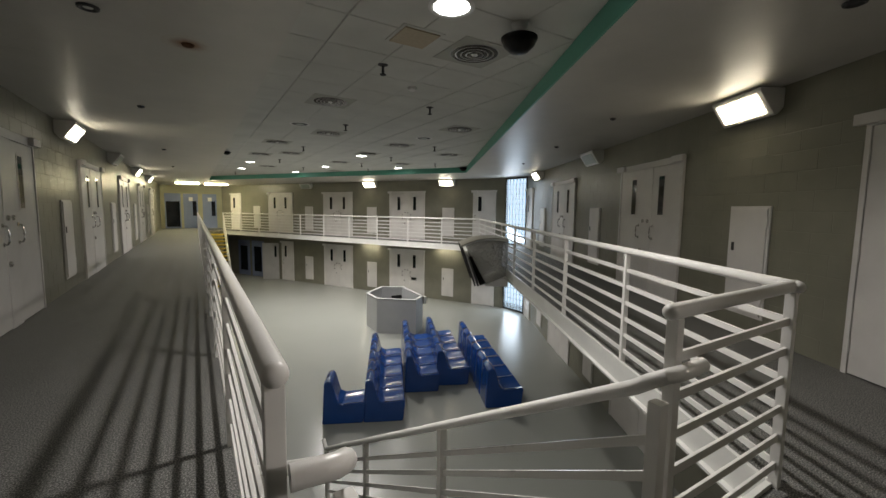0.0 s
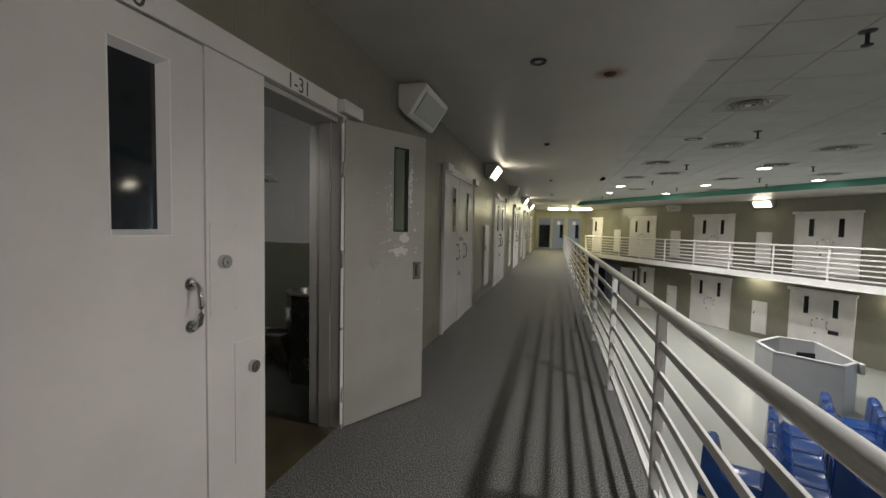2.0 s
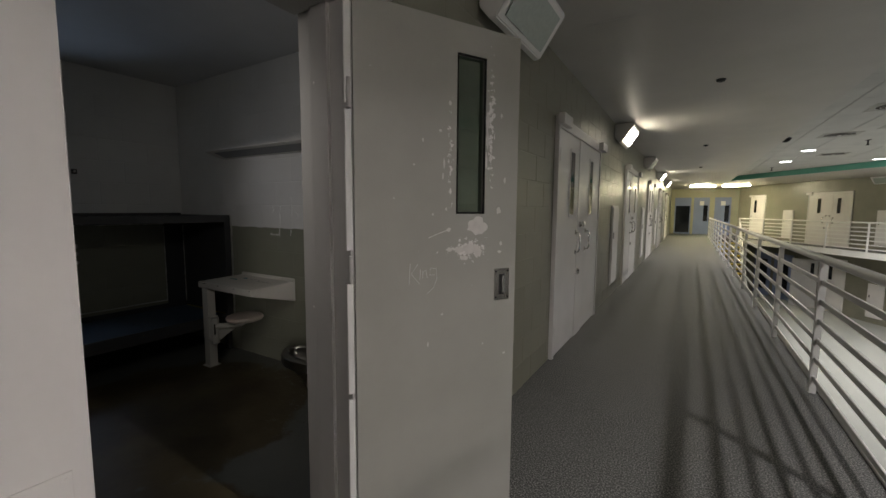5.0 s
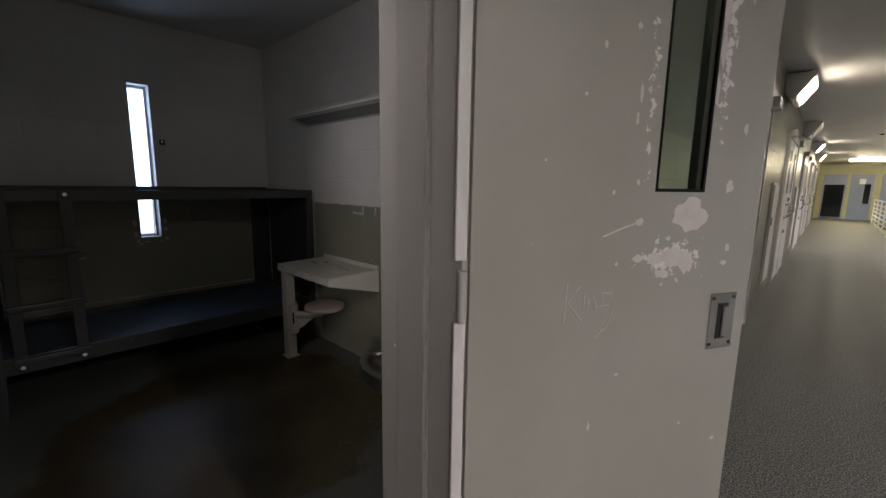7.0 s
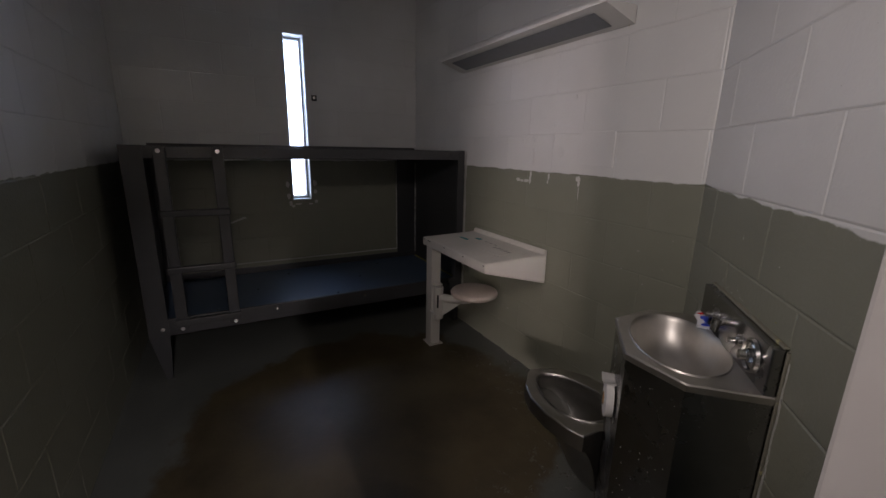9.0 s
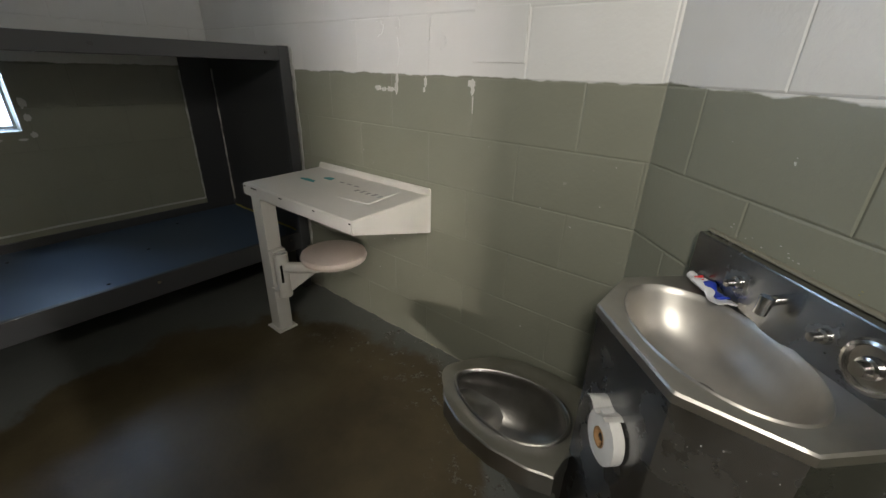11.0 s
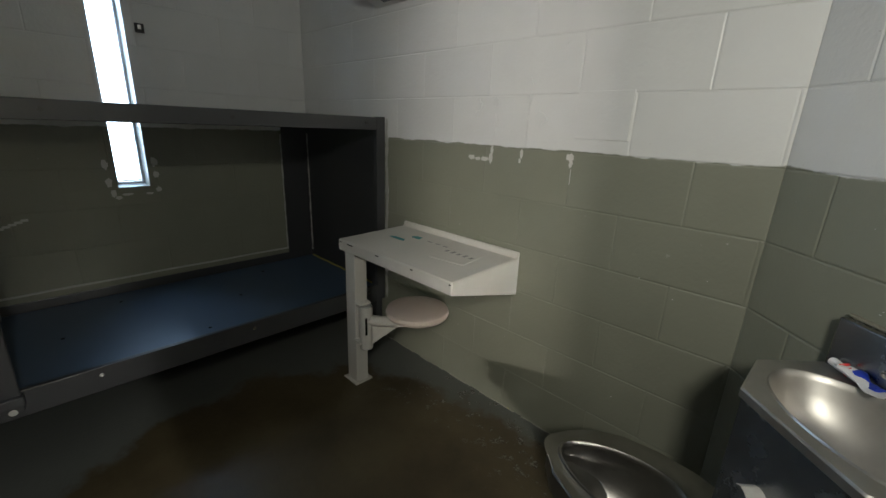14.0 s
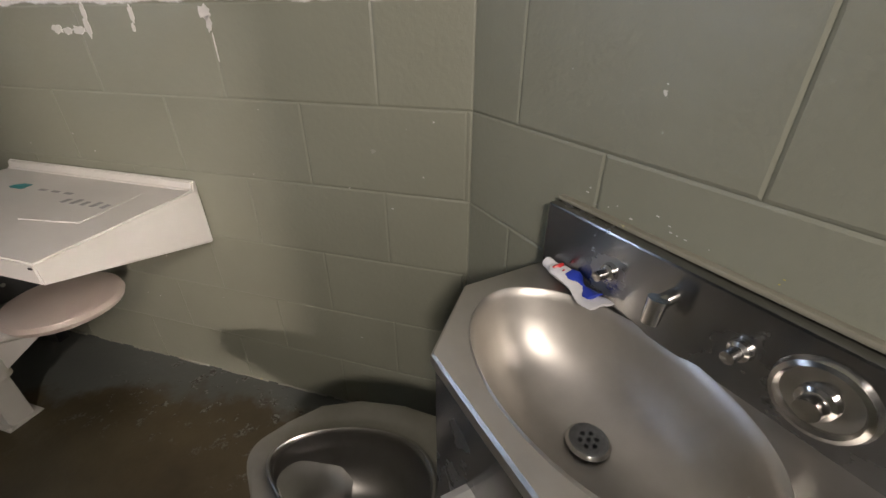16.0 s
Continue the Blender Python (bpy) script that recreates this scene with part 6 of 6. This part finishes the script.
part("loose_sheet", tail, M_PAPER, e)
# squeezed toothpaste tube on the basin ledge
e = empty("toothpaste_tube", UN @ Matrix.Translation((0.385, 0.053, 0.824)) @ pose(0, 0, 0, 0, 0, 8) @ Matrix.Scale(0.86, 4), "squeezed white and blue toothpaste tube on the basin ledge", "toothpaste")


def tube_strip(x0, x1, w0, w1, h0, h1, off, lift):
    bm = bmesh.new()
    loops = []
    for k in range(9):
        t = k / 8
        w, h = w0 + (w1 - w0) * t, h0 + (h1 - h0) * t
        w += 0.004 * math.sin(9 * t + off * 40)
        cx, cz = x0 + (x1 - x0) * t, lift + 0.005 * math.sin(7 * t)
        loops.append([bm.verts.new((cx, off + w * math.cos(a), cz + h * math.sin(a) * (1 + 0.25 * math.cos(2 * a + 5 * t)))) for a in [2 * math.pi * q / 12 for q in range(12)]])
    for a, b in zip(loops, loops[1:]):
        for q in range(12):
            bm.faces.new((a[q], a[(q + 1) % 12], b[(q + 1) % 12], b[q]))
    bm.faces.new(loops[0][::-1])
    bm.faces.new(loops[-1])
    for v in bm.verts:
        v.co += noise.noise_vector(v.co * 55 + Vector((3, 1, 2))) * 0.0045
    bmesh.ops.recalc_face_normals(bm, faces=bm.faces[:])
    return bm


part("tube", tube_strip(-0.06, 0.075, 0.013, 0.024, 0.011, 0.003, 0.0, 0.004), M_TUBEWHITE, e, "", True)
part("blue_print", tube_strip(-0.03, 0.05, 0.009, 0.013, 0.0105, 0.004, -0.007, 0.0065), M_TUBEBLUE, e, "blue printed band", True)
part("red_print", tube_strip(-0.052, -0.028, 0.007, 0.007, 0.011, 0.0105, 0.001, 0.0055), M_TUBERED, e, "", True)
part("cap", cyl(bmesh.new(), (-0.083, 0, 0.004), (-0.06, 0, 0.004), 0.011, 14), M_TUBEWHITE, e, "", True)
# painted-over plate and flaked paint on the long wall
e = empty("wall_plate", FN, "square wall plate painted over in white", "wall plate")
part("plate", nbox(0.425, 0.001, 1.268, 0.625, 0.0075, 1.43, 0.002), M_CELL, e)
e = empty("flaked_paint", FN, "flaked white paint marks at the dado's edge", "paint flake")
for k, (u, z, w, h) in enumerate(((1.105, 1.165, 0.035, 0.02), (1.07, 1.161, 0.035, 0.016), (1.03, 1.164, 0.045, 0.018), (0.995, 1.17, 0.018, 0.05), (0.992, 1.205, 0.014, 0.04), (0.84, 1.198, 0.014, 0.036), (0.847, 1.17, 0.01, 0.018),
                                  (0.625, 1.2, 0.03, 0.03), (0.62, 1.178, 0.016, 0.036), (0.617, 1.13, 0.003, 0.06))):
    part("flake", ragged(bmesh.new(), u, z, w, h, 0.001, 0.0034, k + 20), M_SCRATCH, e)
e = empty("filled_holes", FN, "patched and painted-over holes in the white wall", "wall patch")
for k, (u, z, w, h) in enumerate(((0.985, 1.4, 0.03, 0.034), (1.09, 1.385, 0.05, 0.05), (0.83, 1.4, 0.026, 0.05), (0.83, 1.36, 0.014, 0.05), (0.77, 1.335, 0.05, 0.05), (0.985, 1.3, 0.012, 0.09), (0.83, 1.47, 0.03, 0.026), (0.69, 1.6, 0.02, 0.02))):
    part("filler", ragged(bmesh.new(), u, z, w, h, 0.001, 0.0046, k + 50), M_CELL, e)
rnd = random.Random(9)
caulk = bmesh.new()
x = -1.15
while x > -3.0:
    ln = rnd.uniform(0.05, 0.22)
    pts = [Vector((x - ln * k / 8, 4.641 + rnd.uniform(-0.002, 0.002), 0.004 + rnd.uniform(-0.001, 0.0015))) for k in range(9)]
    sweep(caulk, pts, rnd.uniform(0.0025, 0.0055), 6)
    x -= ln + rnd.uniform(0.0, 0.07)
structure("trim_floor_caulk", caulk, M_CAULK, "broken yellowed caulk line along the cell floor", "trim")

e = empty("caulk_crumbs", UN, "yellow and white caulk crumbs above the basin", "caulk")
for k in range(16):
    u = rnd.uniform(0.33, 0.78)
    z = 0.938 + abs(rnd.gauss(0, 0.01)) + (0.02 if rnd.random() < 0.1 else 0)
    w, h = rnd.uniform(0.001, 0.005), rnd.uniform(0.0008, 0.0018)
    part("crumb", nbox(u, 0.0015, z, u + w, 0.0026, z + h, 0.0003), M_CRUMB if u > 0.52 and rnd.random() < 0.75 else M_SCRATCH, e)
e = empty("paint_specks", FN, "small pale flecks on the cell wall", "paint fleck")
for k in range(40):
    u, z = rnd.uniform(0.05, 1.75), rnd.uniform(0.15, 1.9)
    w = rnd.uniform(0.0008, 0.0026)
    part("fleck", nbox(u, 0.0012, z, u + w * rnd.uniform(1, 2), 0.0026, z + w), M_SCRATCH, e)
e = empty("paint_specks", UN, "small pale flecks on the cell wall", "paint fleck")
for k in range(16):
    u, z = rnd.uniform(0.03, 1.1), rnd.uniform(0.95, 1.6)
    w = rnd.uniform(0.0008, 0.0026)
    part("fleck", nbox(u, 0.0012, z, u + w * rnd.uniform(1, 2), 0.0026, z + w), M_SCRATCH, e)
e = empty("flaked_paint", FW, "white flaked paint and tape marks round the slit window", "paint flake")
for k, (u, z, w, h) in enumerate(((0.92, 1.04, 0.03, 0.05), (0.918, 0.97, 0.028, 0.04), (1.135, 1.03, 0.03, 0.05), (1.13, 0.94, 0.03, 0.05), (0.915, 0.89, 0.026, 0.03), (1.12, 0.88, 0.025, 0.04), (1.06, 0.872, 0.05, 0.014), (0.96, 0.87, 0.04, 0.012), (1.1, 0.855, 0.03, 0.02))):
    part("flake", ragged(bmesh.new(), u, z, w, h, 0.001, 0.0034, k + 80), M_SCRATCH, e)
for k in range(5):
    part("tape_scrap", nbox(1.46 + 0.022 * k, 0.0012, 0.775 - 0.008 * k, 1.487 + 0.022 * k, 0.0024, 0.787 - 0.008 * k), M_CAULKPALE, e)
e = empty("paint_smear", FN, "yellow smear at the top of the wall", "stain")
part("smear", nbox(0.42, 0.0012, 1.86, 0.428, 0.0026, 1.9), M_CRUMB, e)

# ---- wall blocks, last ----
cache = {}
for wall, rects in PIECES:
    for x0, z0, x1, z1 in rects:
        key = (round(x1 - x0, 3), round(z1 - z0, 3))
        if key not in cache:
            bm = bmesh.new()
            block_geo(bm, 0, 0, key[0], key[1])
            me = bpy.data.meshes.new("block")
            bm.to_mesh(me)
            bm.free()
            me.materials.append(M_CELL)
            cache[key] = me
        ob = new("block", cache[key])
        ob.parent = wall
        ob.location = (x0, 0, z0)
for wall, rects in JOINED:
    bm = bmesh.new()
    for x0, z0, x1, z1 in rects:
        block_geo(bm, x0, z0, x1, z1)
    ob = part("blockwork", bm, M_CELL if "cell" in wall.name else M_WALL, wall)
    tagged(ob, kind="stuff")
